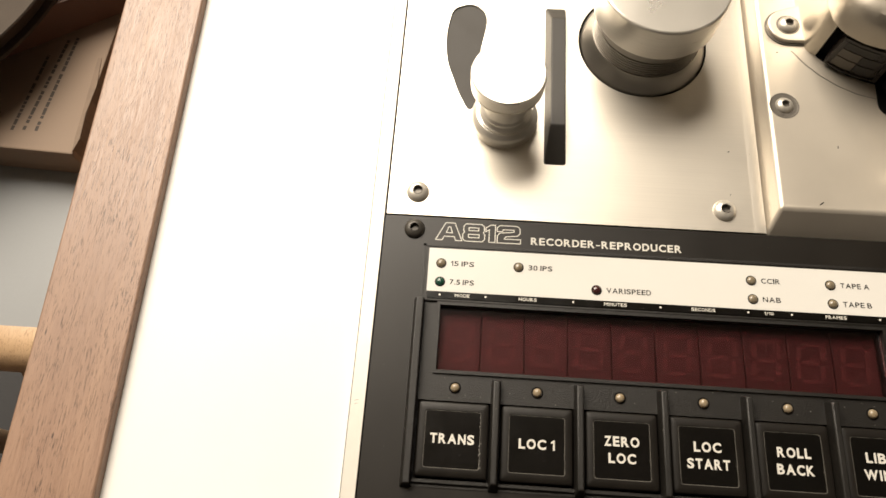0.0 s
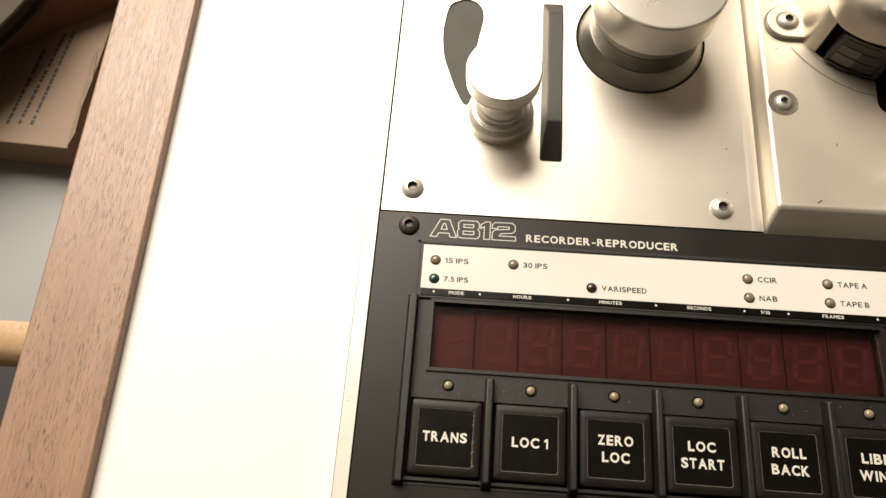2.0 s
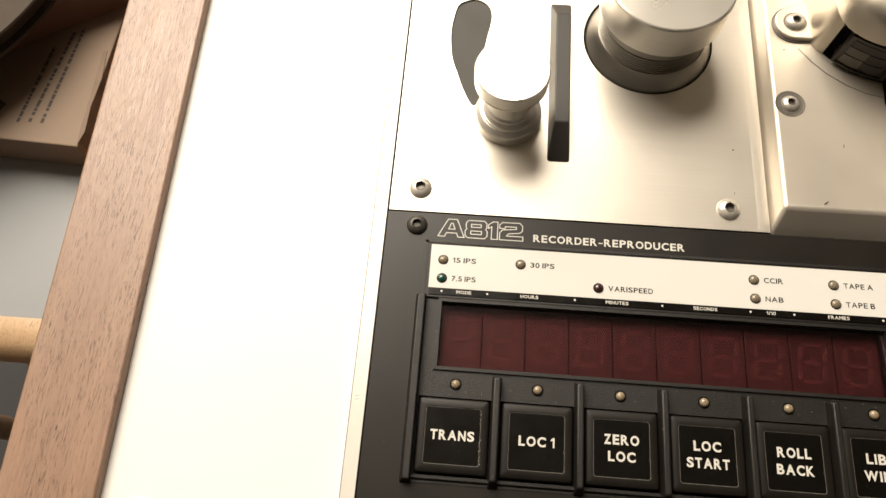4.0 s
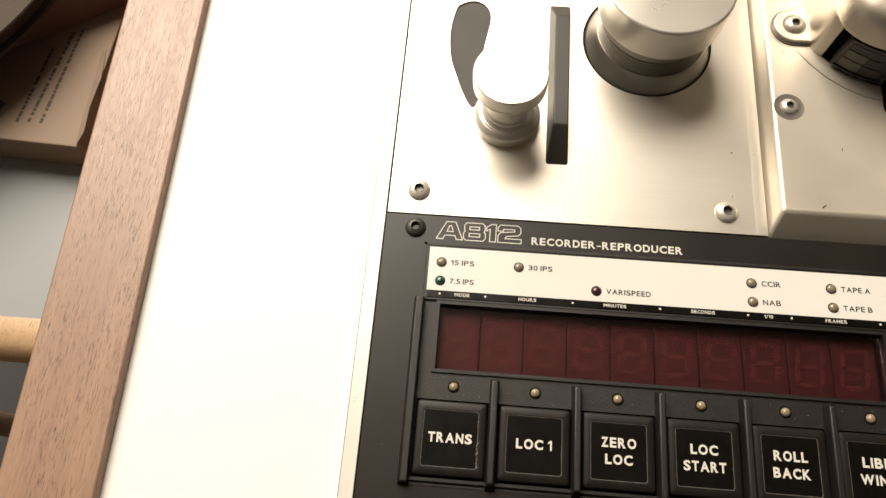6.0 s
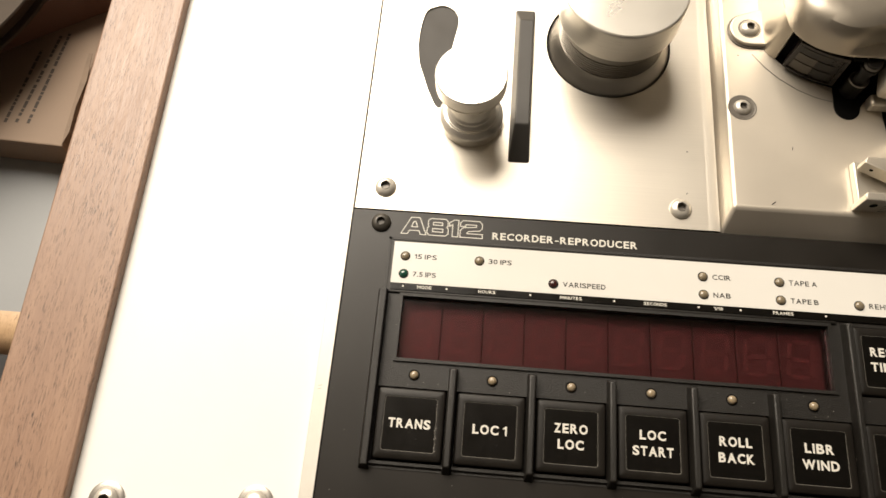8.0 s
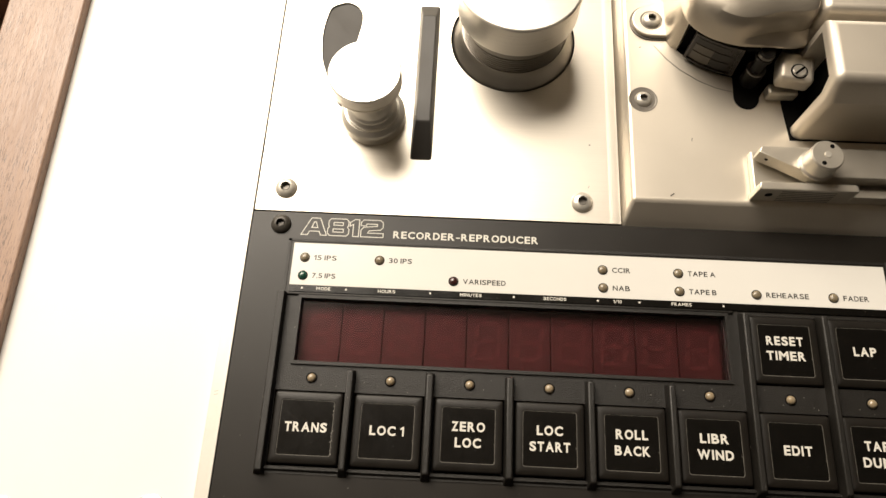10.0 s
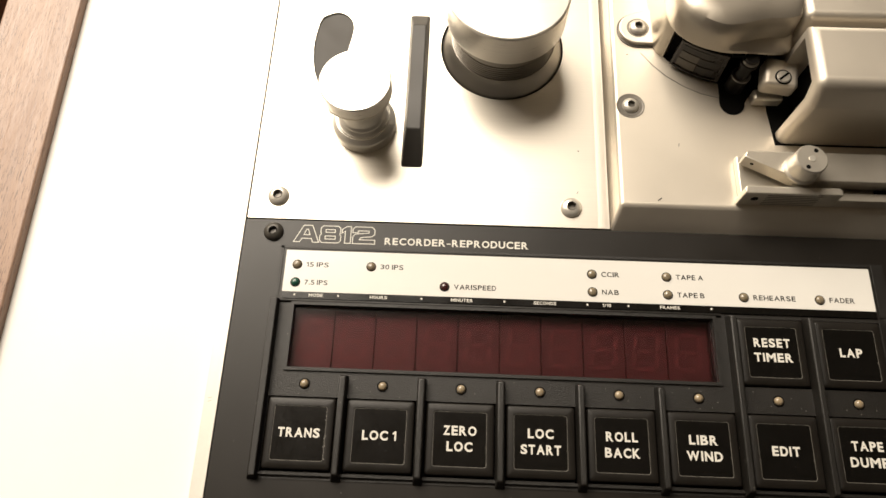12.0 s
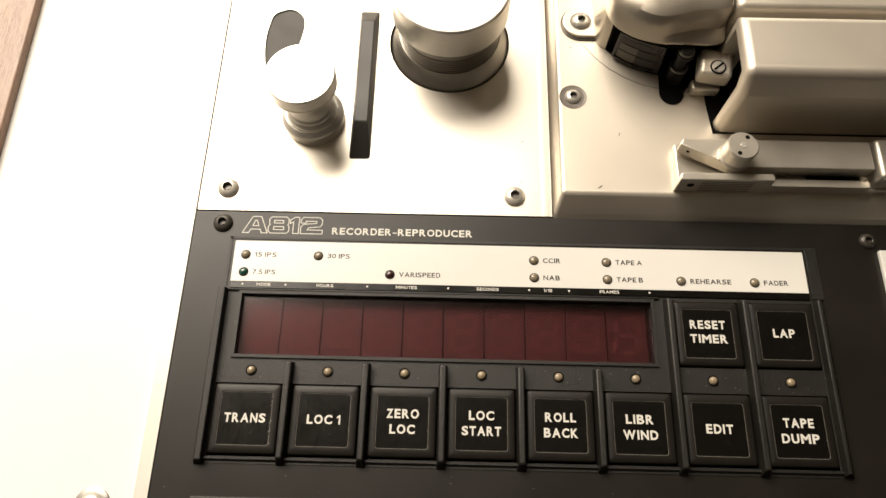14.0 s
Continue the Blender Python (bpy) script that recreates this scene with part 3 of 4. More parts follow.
part("shaft", lathe([(0, 0), (3.2, 0), (3.2, 7.0), (2.2, 7.3), (2.2, 13.0), (3.0, 13.3), (3.0, 14.6), (2.3, 15.0), (2.3, 17.0), (0, 17.0)], 36), KEY, pin, "", (140.4, 108.2, 5.8), 25)
part("collar", lathe([(2.2, 0), (3.25, 0), (3.3, 0.3), (3.25, 0.6), (2.2, 0.6)], 36), TURNED_DARK, pin, "bright thin collar", (140.4, 108.2, 12.5))
part("top_ring", lathe([(0, 0), (2.7, 0), (2.8, 0.4), (2.5, 0.8), (0, 0.8)], 36), TURNED_DARK, pin, "", (140.4, 108.2, 20.8))

clampb = thing("head_block", (149, 103, 5), "small milled aluminium block with a slotted screw", "block")
body = part("block_body", block(-5.6, 5.6, -5.2, 5.2, -3.4, 3.4, 1.5, 4), CAST, clampb, "", (151.2, 105.6, 15.8))
body.rotation_euler = (radians(4), 0, radians(-9))
# Added black body: the shadow under the floating block, put into colour.
part("under_block_shade", block(-3.6, 5.5, -2.0, 4.5, 0, 7.4), DARK, clampb, "black support that stands in for the shade under the block", (151.0, 106.4, 5.85))
# A black disc and bar draw the shade of the screw's well and slot.
for kind, bm, m, up in (("screw_well", lathe([(2.75, 0), (2.75, 0.06), (0, 0.06)], 32), DARK, 3.4), ("slotted_screw", lathe([(2.2, 0), (2.2, 0.3), (1.9, 0.55), (0, 0.6)], 32), STEEL, 3.42), ("screw_slot", block(-2.0, 2.0, -0.38, 0.38, 0, 0.12), DARK, 3.98)):
    ob = part(kind, bm, m, body, "slotted steel screw" if kind == "slotted_screw" else "")
    ob.location, ob.rotation_euler = Vector((0.4, -1.9, up)) * MM, (0, 0, radians(48) if kind == "screw_slot" else 0)
single("spacer_block", block(-5, 5, -2.2, 2.2, 0, 4.4, 0.9, 3), CAST_EDGE, (150.0, 102.6, 5.85), "low milled aluminium spacer block", "block")

# ---- hinged head shield ----
shield = profile_bar([(86.1, 5.6), (86.1, 27.6), (89.0, 36.6), (110.6, 37.2), (110.6, 5.6), (108.6, 5.6), (108.6, 32.6), (92.6, 32.2), (90.2, 26.8), (90.2, 5.6)], 152.6, 420)
bmesh.ops.recalc_face_normals(shield, faces=shield.faces)
eased(shield, [e for e in shield.edges if any(v.co.x < 160 for v in e.verts) and all(v.co.y < 89.5 or v.co.z > 36 for v in e.verts) and e.calc_face_angle(0) > 0.7 and not all(v.co.z < 10 for v in e.verts) and not all(v.co.y > 105 and v.co.x < 160 for v in e.verts)], 2.6, 7)
sh = thing("head_shield", (250, 100, 5), "large silver lacquered hinged head shield with rounded edges", "shield")
part("shield_shell", shield, CAST, sh, "", (0, 0, 0), 50)
# Added black plate: closes the open end and carries its inner shade.
part("open_end_shade", block(160.0, 160.4, 90.3, 108.5, 5.7, 32.1), DARK, sh, "black plate that stands in for the shade inside the open end", (0, 0, 0), None)
# Black sheet: the joint, widened at the left into a painted shadow patch.
part("base_joint_shade", prism([(152.0, 85.5), (420, 85.5), (420, 112), (150.6, 112), (150.8, 98)], 5.45, 5.65), DARK, sh, "black sheet for the joint and painted shade under the shield", (0, 0, 0), None)

# ---- splicing clamp on the base plate ----
splicer = thing("splicing_clamp", (165, 68, 5.5), "milled aluminium splicing clamp with lever and round knob", "clamp")
part("rail", block(137.0, 420, 63.0, 79.4, 5.5, 8.4, 0.5, 3), CAST_EDGE, splicer, "lower rail", (0, 0, 0))
bar_loop = [(137.0, 75.6), (138.0, 77.7), (199.4, 77.7), (199.4, 67.5), (155.2, 67.4), (152.6, 67.9)]
part("upper_bar", prism(bar_loop, 9.6, 15.0, 0.3), CAST_EDGE, splicer, "long flat bar with a slanted end", (0, 0, 0))
# Black filling in place of the shade under the bar.
part("bar_shade", block(156, 199, 68.4, 77, 8.4, 9.7), DARK, splicer, "black filling that stands in for the shade under the bar", (0, 0, 0), None)
jaw_loop = [(136.0, 64.2), (136.6, 65.3), (165.9, 65.3), (166.6, 64.4), (166.6, 62.7), (136.0, 62.7)]
part("front_jaw", prism(jaw_loop, 5.6, 14.7, 0.35), CAST_EDGE, splicer, "ribbed front jaw", (0, 0, 0))
# Dark bars paint the shade lines of the jaw's grooves.
for k in range(6):
    part("rib", block(143.5, 160.5, 0, 0.4, 0, 0.42), SOCKET, splicer, "", (0, 62.64, 6.6 + 1.25 * k))
part("lower_rail", block(166.8, 199.5, 62.9, 65.6, 5.6, 10.6, 0.25), CAST_EDGE, splicer, "", (0, 0, 0))
# The gap's shade, drawn as a black block.
part("gap", block(180, 197, 65.4, 67.45, 8.5, 9.6), DARK, splicer, "black block that stands in for a gap's shade", (0, 0, 0))
part("end_block", block(200.6, 216, 64.0, 78.6, 5.6, 16.0, 1.4, 4), CAST_EDGE, splicer, "end block", (0, 0, 0))
knob = part("knob", lathe([(0, 0), (5.5, 0), (5.6, 0.9), (5.2, 1.3), (5.0, 1.5), (5.0, 7.0), (4.6, 7.5), (0, 7.5)], 56), CAST_EDGE, splicer, "round knob", (154.2, 71.2, 15.0), 20)
# Flat black discs stand in for the shade in the pin holes.
for dx, dy, r in ((1.6, 2.9, 0.72), (-1.6, -2.9, 0.72)):
    part("pin_hole", lathe([(r, 0), (r, 0.05), (0, 0.05)], 20), DARK, knob, "black disc that stands in for a pin hole's shade", (154.2 + dx, 71.2 + dy, 22.5))
part("centre_screw", lathe([(1.05, 0), (1.05, 0.15), (0.6, 0.25), (0, 0.1)], 24), STEEL, knob, "", (154.2, 71.2, 22.5))
# More black discs in place of shaded holes.
part("jaw_screw", lathe([(0.95, 0), (0.95, 0.05), (0, 0.05)], 20), DARK, splicer, "", (140.4, 66.6, 8.4))
jaw_hole = part("jaw_hole", lathe([(1.2, 0), (1.2, 0.05), (0, 0.05)], 20), DARK, splicer, "", (140.2, 62.66, 10.6))
jaw_hole.rotation_euler = (radians(90), 0, 0)
bar_hole = part("bar_hole", lathe([(0.6, 0), (0.6, 0.05), (0, 0.05)], 16), DARK, splicer, "", (139.9, 74.15, 12.6))
bar_hole.rotation_euler = (radians(90), 0, radians(-26))

# ---- control panel ----
panel = thing("control_panel", (80, 0, -3), "dark grey control panel with key bank, lamps and red display", "control panel")
WIN = (-6.0, 126.6, 5.0, 25.0)
outer = [(-25.6, -185), (420, -185), (420, 54.4), (-25.6, 54.4)]
window_hole = [(WIN[0] - 1.0, WIN[2] - 1.0), (WIN[1] + 1.0, WIN[2] - 1.0), (WIN[1] + 1.0, WIN[3] + 1.0), (WIN[0] - 1.0, WIN[3] + 1.0)]
wells = [[(24 * i - 10.6, -25.9), (24 * i + 10.6, -25.9), (24 * i + 10.6, -3.9), (24 * i - 10.6, -3.9)] for i in range(8)]
wells += [[(24 * i - 10.6, 4.0), (24 * i + 10.6, 4.0), (24 * i + 10.6, 25.6), (24 * i - 10.6, 25.6)] for i in (6, 7)]
part("panel_sheet", prism(outer, -3.0, 0.0, holes=[window_hole] + wells), PANEL, panel, "dark grey lacquered sheet", (0, 0, 0), None)
part("tray", block(-24, 200, -60, 50, -7.0, -4.4), BEZEL, panel, "black tray under the keys", (0, 0, 0))
for sx, sy, sr in ((-15.9, 50.0, 3.3), (201.3, 48.3, 2.7)):
    button_head_screw(panel, sx, sy, 0.0, sr, BLACK_STEEL, "blackened hex screw")


def ridge(x0, x1, y0, y1, h, slope=(0.5, 0.5, 0.5, 0.5), z0=-0.5, bevel=0.3):
    """A moulded rib whose sides lean in by slope (left, right, front, back)."""
    l, r, f, b = slope
    return prism([(x0, y0), (x1, y0), (x1, y1), (x0, y1)], z0, h, bevel, 2, top=[(x0 + l, y0 + f), (x1 - r, y0 + f), (x1 - r, y1 - b), (x0 + l, y1 - b)])


bez = part("key_bank_bezel", prism([(-11.5, -28.0), (180.6, -28.0), (180.6, 26.6), (-11.5, 26.6)], -0.6, 0.25, holes=[window_hole] + wells), BEZEL, panel, "black moulded bezel", (0, 0, 0), None)
part("rim", ridge(-14.2, -10.7, -28.6, 27.0, 3.2, (1.0, 0.4, 1.2, 0.6)), BEZEL, bez, "", (0, 0, 0))
part("rim", ridge(179.0, 183.0, -28.2, 27.0, 2.8, (0.6, 2.2, 1.2, 0.6)), BEZEL, bez, "", (0, 0, 0))
part("rim", ridge(-12.0, 181.0, -28.2, -26.2, 1.1, (0.2, 0.2, 1.6, 0.3)), BEZEL, bez, "", (0, 0, 0))
part("rim", ridge(-11.0, 129.5, 25.5, 27.2, 1.0, (0.2, 0.2, 0.5, 0.5)), BEZEL, bez, "", (0, 0, 0))
for i in range(7):
    x = 12.0 + 24 * i
    tall = i >= 5
    part("divider", ridge(x - 1.5, x + 1.5, -28.7, 26.6 if tall else 3.2, 3.7, (0.55, 0.55, 2.2, 1.0), bevel=0.45), BEZEL, bez, "", (0, 0, 0))

# display: frame, filter pane, ten digit modules
part("display_frame", prism([(WIN[0] - 1.0, WIN[2] - 1.0), (WIN[1] + 1.0, WIN[2] - 1.0), (WIN[1] + 1.0, WIN[3] + 1.0), (WIN[0] - 1.0, WIN[3] + 1.0)], -5.0, 0.9,
                            holes=[[(WIN[0], WIN[2]), (WIN[1], WIN[2]), (WIN[1], WIN[3]), (WIN[0], WIN[3])]]), BEZEL, bez, "black frame round the display", (0, 0, 0), None)
display = thing("digit_display", (60, 15, -6), "unlit ten-digit seven-segment display behind red acrylic", "display")
part("backing", block(WIN[0], WIN[1], WIN[2], WIN[3], -6.0, -5.2), DARK, display, "", (0, 0, 0))
pane = part("filter_pane", block(WIN[0] + 0.05, WIN[1] - 0.05, WIN[2] + 0.05, WIN[3] - 0.05, -1.9, -0.9), RED_PANE, display, "dusty dark red pane", (0, 0, 0), None)
pane.visible_shadow = False


def segments():
    """Seven slanted bars of one digit."""
    w, h, k, lean = 3.6, 5.6, 0.75, 0.10
    out = []
    for y in (-h, 0, h):
        out.append([(-w + k, y), (-w + 2 * k, y + k), (w - 2 * k, y + k), (w - k, y), (w - 2 * k, y - k), (-w + 2 * k, y - k)])
    for x in (-w, w):
        for y in (-h / 2, h / 2):
            t = h / 2 - 0.2
            out.append([(x, y - t), (x + k, y - t + k), (x + k, y + t - k), (x, y + t), (x - k, y + t - k), (x - k, y - t + k)])
    return [[(x + lean * y, y) for x, y in s] for s in out]


module_mesh = segment_meshes = None
for i in range(10):
    x = 0.35 + 13.2 * i
    if module_mesh is None:
        m = part("digit_module", block(-6.45, 6.45, -9.4, 9.4, 0, 1.2, 0.15), MODULE, display, "", (x, 15.0, -4.6))
        module_mesh = m.data
        segment_meshes = [mesh_of("segment", prism(s, 0, 0.12), SEGMENT) for s in segments()]
    else:
        m = part("digit_module", None, None, display, "", (x, 15.0, -4.6), data=module_mesh)
    for me in segment_meshes:
        part("segment", None, None, m, "", (x, 14.6, -3.38), data=me)

# keys
key_mesh = insert_mesh = None
ring = rounded(-10.2, 10.2, -10.45, 10.45, 0.8, 3)
ring_top = rounded(-9.75, 9.75, -9.98, 9.98, 0.8, 3)
insert_ring = rounded(-7.9, 7.9, -7.9, 7.9, 0.7, 3)


def key_frame():
    bm = prism(ring, -4.0, 0.7, top=ring)
    bmesh.ops.delete(bm, geom=[f for f in bm.faces if all(v.co.z > 0.5 for v in f.verts)], context="FACES")
    top = [v for v in bm.verts if v.co.z > 0.5]
    n = len(ring)
    a = top
    m = [bm.verts.new(((x + u) / 2, (y + v) / 2, 1.06)) for (x, y), (u, v) in zip(ring, ring_top)]
    b = [bm.verts.new((x, y, 1.22)) for x, y in ring_top]
    c = [bm.verts.new((x * 1.02, y * 1.02, 1.2)) for x, y in insert_ring]
    d = [bm.verts.new((x, y, 0.75)) for x, y in insert_ring]
    for p, q in ((a, m), (m, b), (b, c), (c, d)):
        for i in range(n):
            bm.faces.new((p[i], p[(i + 1) % n], q[(i + 1) % n], q[i]))
    bm.faces.new(d)
    return bm


KEY_BANK = [(0, -14.8, ["TRANS"], [12.6]), (1, -14.8, ["LOC 1"], [10.2]), (2, -14.8, ["ZERO", "LOC"], [9.9, 7.7]), (3, -14.8, ["LOC", "START"], [7.7, 11.9]),
        (4, -14.8, ["ROLL", "BACK"], [9.4, 10.3]), (5, -14.8, ["LIBR", "WIND"], [8.4, 10.5]), (6, -14.8, ["EDIT"], [8.2]), (7, -14.8, ["TAPE", "DUMP"], [9.2, 11.3]),
        (6, 14.9, ["RESET", "TIMER"], [11.2, 11.8]), (7, 14.9, ["LAP"], [6.9])]
cream_lens = lathe([(1.3, 0), (1.3, 0.3), (1.18, 0.65), (0.88, 0.95), (0.45, 1.12), (0, 1.17)], 28)
cream_lens = mesh_of("lamp_lens", cream_lens, LED_AMBER, 60)
# Flat black ring: the shade of the hole round a key lamp.
socket = mesh_of("lamp_hole", lathe([(1.75, 0), (1.75, 0.04), (1.4, 0.04)], 28), DARK, None)
for i, y, words, widths in KEY_BANK:
    x = 24.0 * i
    if key_mesh is None:
        key = part("key", key_frame(), KEY, panel, "", (x, y, 0))
        key_mesh = key.data
        film = part("key_insert", prism(insert_ring, 0, 0.18), INSERT, key, "glossy black legend film", (x, y, 0.76))
        insert_mesh = film.data
    else:
        key = part("key", None, None, panel, "", (x, y, 0), data=key_mesh)
        part("key_insert", None, None, key, "glossy black legend film", (x, y, 0.76), data=insert_mesh)
    tagged(key, "black square key marked " + " ".join(words))
    for k, (word, width) in enumerate(zip(words, widths)):
        line = 0 if len(words) == 1 else (2.3 if k == 0 else -2.3)
        part("legend", lettering(word, width, 2.8, 0.036), PRINT, key, "white letters", (x - width / 2, y + (0.6 if y > 0 else 0.1) + line - 1.35, 0.97), None)
    # Pale line: the film edge's wear together with its painted highlight.
    part("film_edge", ribbon([insert_ring], 0.11, 0.0), EDGE_WEAR_GLINT, key, "worn film edge with a glint in its colour", (x, y, 1.0), None)
    if y < 0:
        part("lamp_hole", None, None, panel, "", (x, 0, 0.26), data=socket)
        part("indicator_lamp", None, None, panel, "milky amber lamp", (x, 0, 0.25), data=cream_lens)

# printed strip over the display
strip = part("label_strip", block(-10.6, 178.5, 29.3, 43.6, 0.0, 0.5, 0.08), STRIP, panel, "cream printed strip", (0, 0, 0))
under = part("caption_strip", block(-10.4, 178.4, 27.1, 29.25, 0.0, 0.48), INSERT, panel, "black caption strip", (0, 0, 0))
part("strip_groove", block(-12.6, -11.6, 26.8, 45.2, 0.0, 0.22, 0.05), BEZEL, panel, "", (0, 0, 0))
part("strip_groove", block(-12.6, 181.0, 44.3, 45.2, 0.0, 0.22, 0.05), BEZEL, panel, "", (0, 0, 0))
part("strip_groove", block(179.4, 183.2, 27.2, 45.2, 0.0, 0.5, 0.1), BEZEL, panel, "", (0, 0, 0))
LAMPS = [(-6.6, 38.6, LED_SMOKE, "15 IPS", 7.3), (-6.6, 32.5, LED_GREEN, "7.5 IPS", 7.5), (17.6, 38.6, LED_SMOKE, "30 IPS", 7.5), (41.7, 32.6, LED_RED, "VARISPEED", 13.6),
         (89.2, 38.6, LED_SMOKE, "CCIR", 5.8), (89.2, 32.6, LED_SMOKE, "NAB", 5.4), (113.2, 38.5, LED_SMOKE, "TAPE A", 8.7), (113.2, 32.5, LED_SMOKE, "TAPE B", 8.6),
         (137.3, 32.5, LED_SMOKE, "REHEARSE", 13.3), (161.3, 32.5, LED_SMOKE, "FADER", 7.9)]
lens_profile = [(1.36, 0), (1.36, 0.15), (1.25, 0.45), (0.95, 0.72), (0.5, 0.88), (0, 0.93)]
# Same for the strip lamps: hole shade drawn as a black ring.
ring_dark = mesh_of("lamp_hole", lathe([(1.62, 0), (1.62, 0.05), (1.3, 0.05)], 28), DARK, None)
for x, y, material, word, width in LAMPS:
    part("lamp_hole", None, None, strip, "", (x, y, 0.5), data=ring_dark)
    part("indicator_lamp", lathe(lens_profile, 28), material, strip, "small domed lamp", (x, y, 0.5), 60)
    part("caption", lettering(word, width, 1.65, 0.012), INK, strip, "black letters", (x + 3.0, y - 0.75, 0.56), None)
for word, x0, x1 in (("MODE", -1.8, 2.8), ("HOURS", 17.9, 23.4), ("MINUTES", 43.9, 50.8), ("SECONDS", 70.3, 77.5), ("1/10", 92.2, 94.9), ("FRAMES", 110.4, 116.7)):
    part("caption", lettering(word, x1 - x0, 1.05, 0.022), PRINT, under, "small white letters", (x0, 27.75, 0.54), None)
for x in (-6.4, 7.7, 34.5, 61.0, 87.4, 100.4, 126.6):
    part("dot", lathe([(0.33, 0), (0.33, 0.05), (0, 0.05)], 16), PRINT, under, "", (x, 28.3, 0.5), None)
MARK = [[(0, 0), (3.0, 6), (5.9, 6), (8.4, 0), (6.4, 0), (5.9, 1.3), (2.7, 1.3), (2.1, 0)], [(3.3, 2.6), (5.3, 2.6), (4.6, 4.6), (4.0, 4.6)],
        [(9.4, 0), (14.8, 0), (15.6, 0.8), (15.6, 2.5), (15.1, 3.1), (15.4, 3.7), (15.4, 5.2), (14.6, 6), (9.6, 6), (8.8, 5.2), (8.8, 3.7), (9.1, 3.1), (8.6, 2.5), (8.6, 0.8)],
        [(10.4, 1.3), (13.8, 1.3), (13.8, 2.4), (10.4, 2.4)], [(10.5, 3.7), (13.6, 3.7), (13.6, 4.7), (10.5, 4.7)],
        [(17.0, 0), (18.9, 0), (18.9, 6), (17.4, 6), (15.9, 4.9), (15.9, 3.6), (17.0, 4.3)],
        [(19.6, 0), (27, 0), (27, 1.4), (21.8, 1.4), (22.3, 2.2), (26, 2.6), (26.8, 3.4), (26.8, 5.1), (25.9, 6), (20.3, 6), (19.5, 5.1), (19.5, 3.9), (21.3, 3.9), (21.3, 4.6), (24.9, 4.6), (24.9, 3.9), (20.4, 3.4), (19.6, 2.4)]]
part("model_mark", ribbon(MARK, 0.27), PRINT, panel, "white outlined characters", (-9.0, 46.7, 0.0), None)
part("title", lettering("RECORDER–REPRODUCER", 47.4, 2.5, 0.026), PRINT, panel, "white letters", (21.3, 46.65, 0.06), None)

# edges of neighbouring modules on the panel
single("lower_bezel", prism([(-13, -180), (260, -180), (260, -37.4), (-13, -37.4)], 0.0, 2.2, 0.5), BEZEL, (0, 0, 0), "black moulded bezel below the key bank", "bezel")
single("pale_label_plate", block(203.7, 260, 20, 44.6, 0.0, 1.6, 0.3), STRIP, (0, 0, 0), "pale printed plate beside the key bank", "label plate")

# ---- beside the recorder ----
table = thing("side_table", (-300, 150, -78), "small oak-framed table with pale grey top", "table")
part("tabletop", block(-560, -164.2, 24.5, 500, -66, -61.0), TABLE, table, "pale grey laminate top", (0, 0, 0))
front = profile_bar([(24.4, -78), (24.4, -60.3), (20, -60.0), (14, -61.2), (10, -64.5), (8.0, -70), (9, -76), (12, -78)], -560, -152)
part("front_rail", front, OAK, table, "rounded oak front rail", (0, 0, 0), 60)
part("side_rail", block(-164.1, -150, 24.5, 500, -78, -60.2, 2.0, 3), OAK, table, "oak side rail", (0, 0, 0))
for lx, ly in ((-165, 20), (-545, 20), (-165, 480), (-545, 480)):
    part("leg", lathe([(0, -749), (13, -749), (18, -78), (0, -78)], 24), OAK, table, "oak leg", (lx, ly, 0))

carton = thing("tape_carton", (-300, 200, -61), "worn brown cardboard tape box with torn corner", "box")
part("carton_body", block(-278, 0, 0, 266, 0, 18.3, 0.7, 2), CARD, carton, "", (-161.6, 92.6, -60.8), turn=-3)
part("torn_edge", prism([(-161.8, 93.6), (-160.2, 100), (-160.8, 112), (-159.6, 126), (-160.9, 140), (-162.6, 140), (-162.4, 100)], -60.6, -42.2, 0.2), CARD_DARK, carton, "torn edge", (0, 0, 0))

for k, (x0, y0, x1, y1) in enumerate(((-188.6, 102.6, -183.3, 140.3), (-183.6, 102.9, -176.6, 148.5), (-178.4, 102.7, -172.9, 150.0))):
    dx, dy = x1 - x0, y1 - y0
    length, lean = math.hypot(dx, dy), math.degrees(math.atan2(dy, dx))
    random.seed(7 + k)
    p = 0.0
    while p < length:                        # printed lines, too small to read
        w = random.uniform(1.3, 3.6)
        w = min(w, length - p)
        q = (x0 + dx * p / length, y0 + dy * p / length)
        part("printed_bar", block(0, w, -0.68, 0.68, 0, 0.06), SHADOW_CARD, carton, "dark printed bar", (q[0] - 1.2, q[1], -42.5), None, turn=lean)
        p += w + (0.5 if random.random() < 0.8 else 1.5)
part("printed_mark", block(-6, 3, -2.5, 2.5, 0, 0.06), SHADOW_CARD, carton, "dark printed mark", (-200.5, 109.5, -42.5), None, turn=60)

# second box and reel on the carton
upper = thing("tape_box", (-230, 200, -42.4), "dark red-brown tape box lying askew on the carton", "box")
part("box_body", block(-190, 75, 0, 250, 0, 17.0, 0.8, 2), RED_BOX, upper, "", (-187.0, 146.6, -42.3), turn=31)
reel = thing("tape_reel", (-262, 220, -25), "smoky brown plastic tape reel lying on the box", "reel")
part("lower_flange", lathe([(30, 0), (88.6, 0), (89.0, 0.5), (88.6, 1.4), (86.0, 1.6), (30, 1.2)], 96), REEL_PLASTIC, reel, "", (-262.0, 176.0, -25.2))
part("tape_pack", lathe([(30, 1.4), (85.6, 1.4), (85.6, 7.6), (30, 7.6)], 96), REEL_PLASTIC, reel, "wound dark tape", (-262.0, 176.0, -25.2))
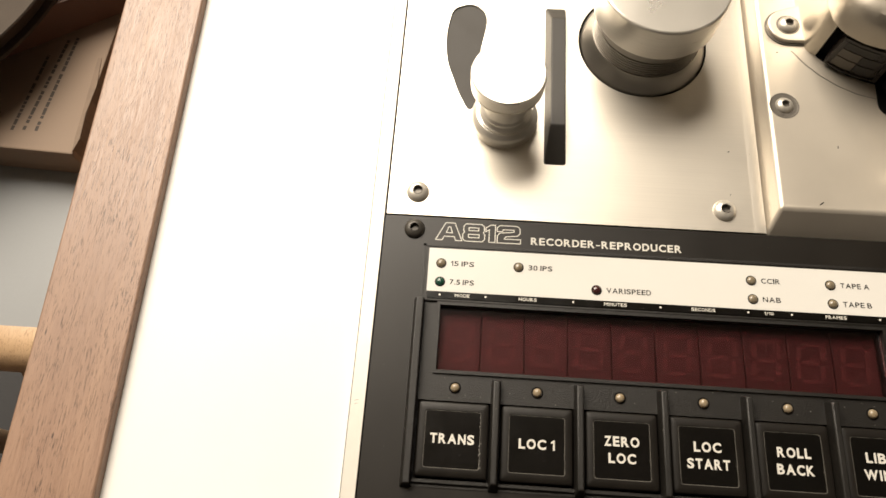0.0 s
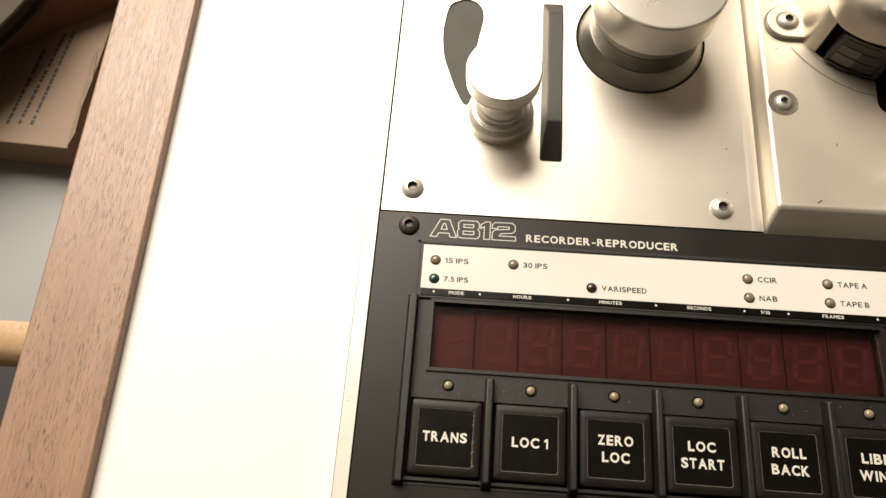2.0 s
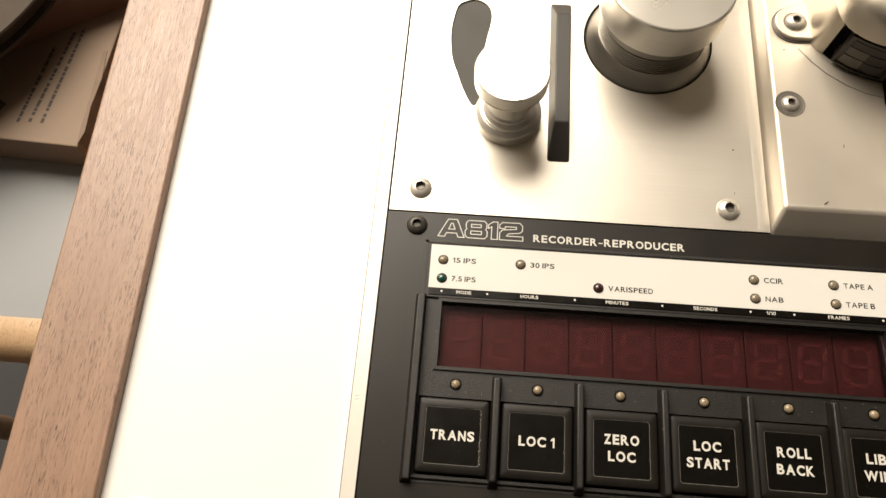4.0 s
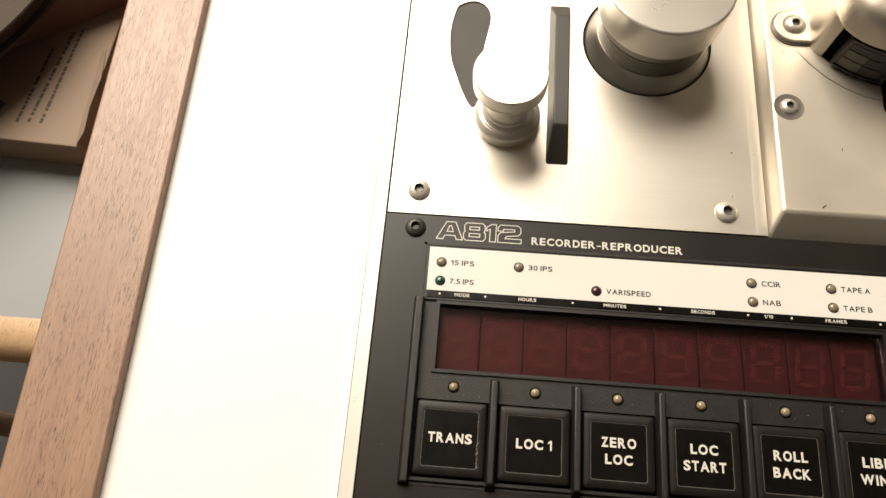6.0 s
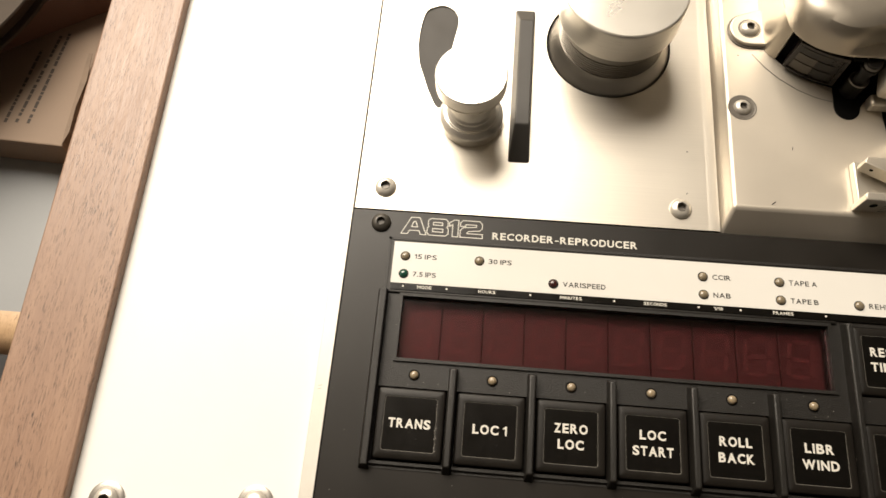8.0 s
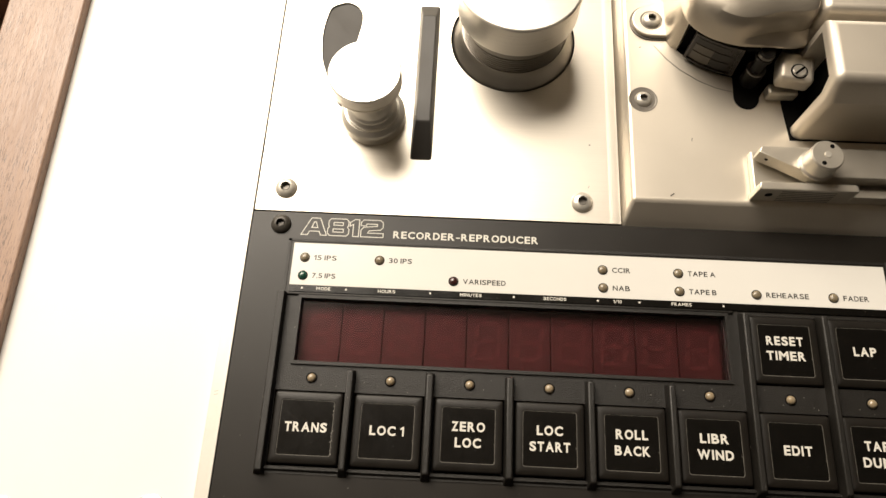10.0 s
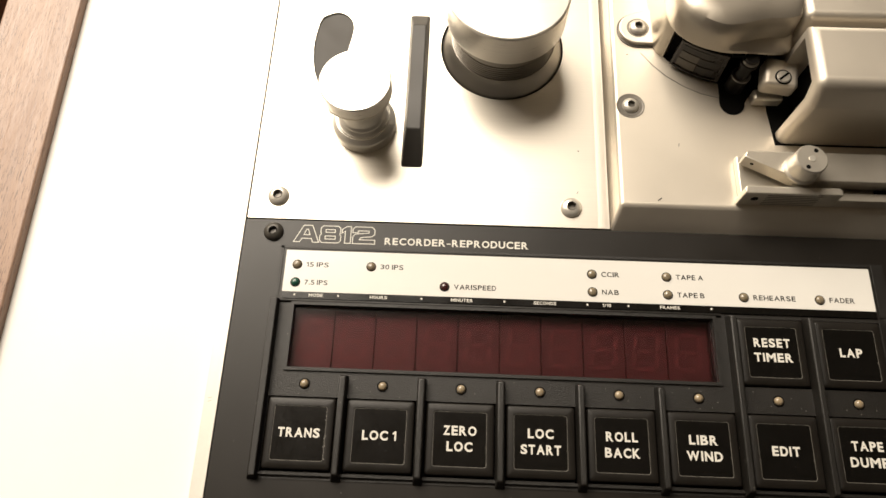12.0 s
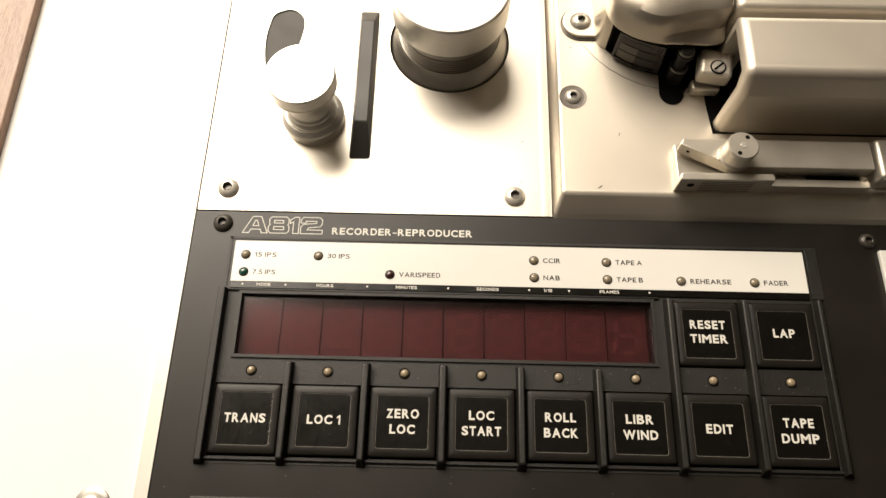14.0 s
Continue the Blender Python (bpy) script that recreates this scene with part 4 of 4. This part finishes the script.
part("upper_flange", lathe([(30, 7.8), (86, 7.4), (88.6, 7.6), (89.0, 8.6), (88.6, 9.2), (30, 9.0)], 96), REEL_PLASTIC, reel, "", (-262.0, 176.0, -25.2))
part("hub", lathe([(0, 0), (29, 0), (29, 10), (0, 10)], 48), BAR, reel, "", (-262.0, 176.0, -25.2))

# specks and scratches
for sx, sy, sz, w, d, a in ((86.3, 84.0, 0.0, 0.5, 0.4, 10), (93.4, 83.6, 0.0, 0.35, 0.3, 0), (35.0, 101.5, 0.0, 0.35, 0.3, 0), (85.6, 68.0, 0.0, 0.8, 0.15, 70), (57.0, 115.0, 0.0, 0.3, 0.3, 0)):
    part("speck", block(-w / 2, w / 2, -d / 2, d / 2, 0, 0.06), INK, deck, "dark speck", (sx, sy, sz), None, turn=a)
for sx, sy, w, d, a in ((111.6, 63.8, 1.7, 0.35, 38), (119.5, 84.5, 1.2, 0.2, 80), (104.0, 121.0, 0.6, 0.3, 20)):
    part("speck", block(-w / 2, w / 2, -d / 2, d / 2, 0, 0.06), INK, cover, "dark speck", (sx, sy, 5.5), None, turn=a)
for sy in (-6.2, -5.2):
    single("scratch", block(-0.6, 0.6, -0.07, 0.07, 0, 0.05), TURNED_DARK, (-28.6, sy, -0.35), "short dark scratch on the aluminium trim", "scratch", smooth=None, turn=14)

random.seed(11)
for k in range(12):                          # chipped paint on the bezel's rim
    part("chip", block(-0.14, 0.14, -random.uniform(0.1, 0.4), 0.2, 0, 0.05), DUST, bez, "pale chip", (-13.5 + random.uniform(-0.2, 0.2), random.uniform(-13, -1), 1.4 + random.uniform(-0.2, 0.3)), None)
for k in range(12):                          # flecks along worn key films
    part("fleck", block(-0.12, 0.12, -random.uniform(0.08, 0.3), 0.12, 0, 0.05), DUST, bez, "pale fleck", (7.9 + random.uniform(-0.25, 0.35), random.uniform(-22, -8), 1.22), None)
for k in range(26):                          # dust on the moulding
    part("dust_speck", block(-0.1, 0.1, -random.uniform(0.06, 0.16), 0.1, 0, 0.04), DUST, bez, "pale dust speck", (random.uniform(-8, 175), random.uniform(-3.2, 3.6), 0.26), None, turn=random.uniform(0, 90))
for k in range(7):
    part("dust_speck", block(-0.1, 0.1, -random.uniform(0.06, 0.2), 0.1, 0, 0.04), DUST, panel, "pale dust speck", (random.uniform(-24, 200), random.uniform(-37, -30.5), 0.01), None, turn=random.uniform(0, 90))
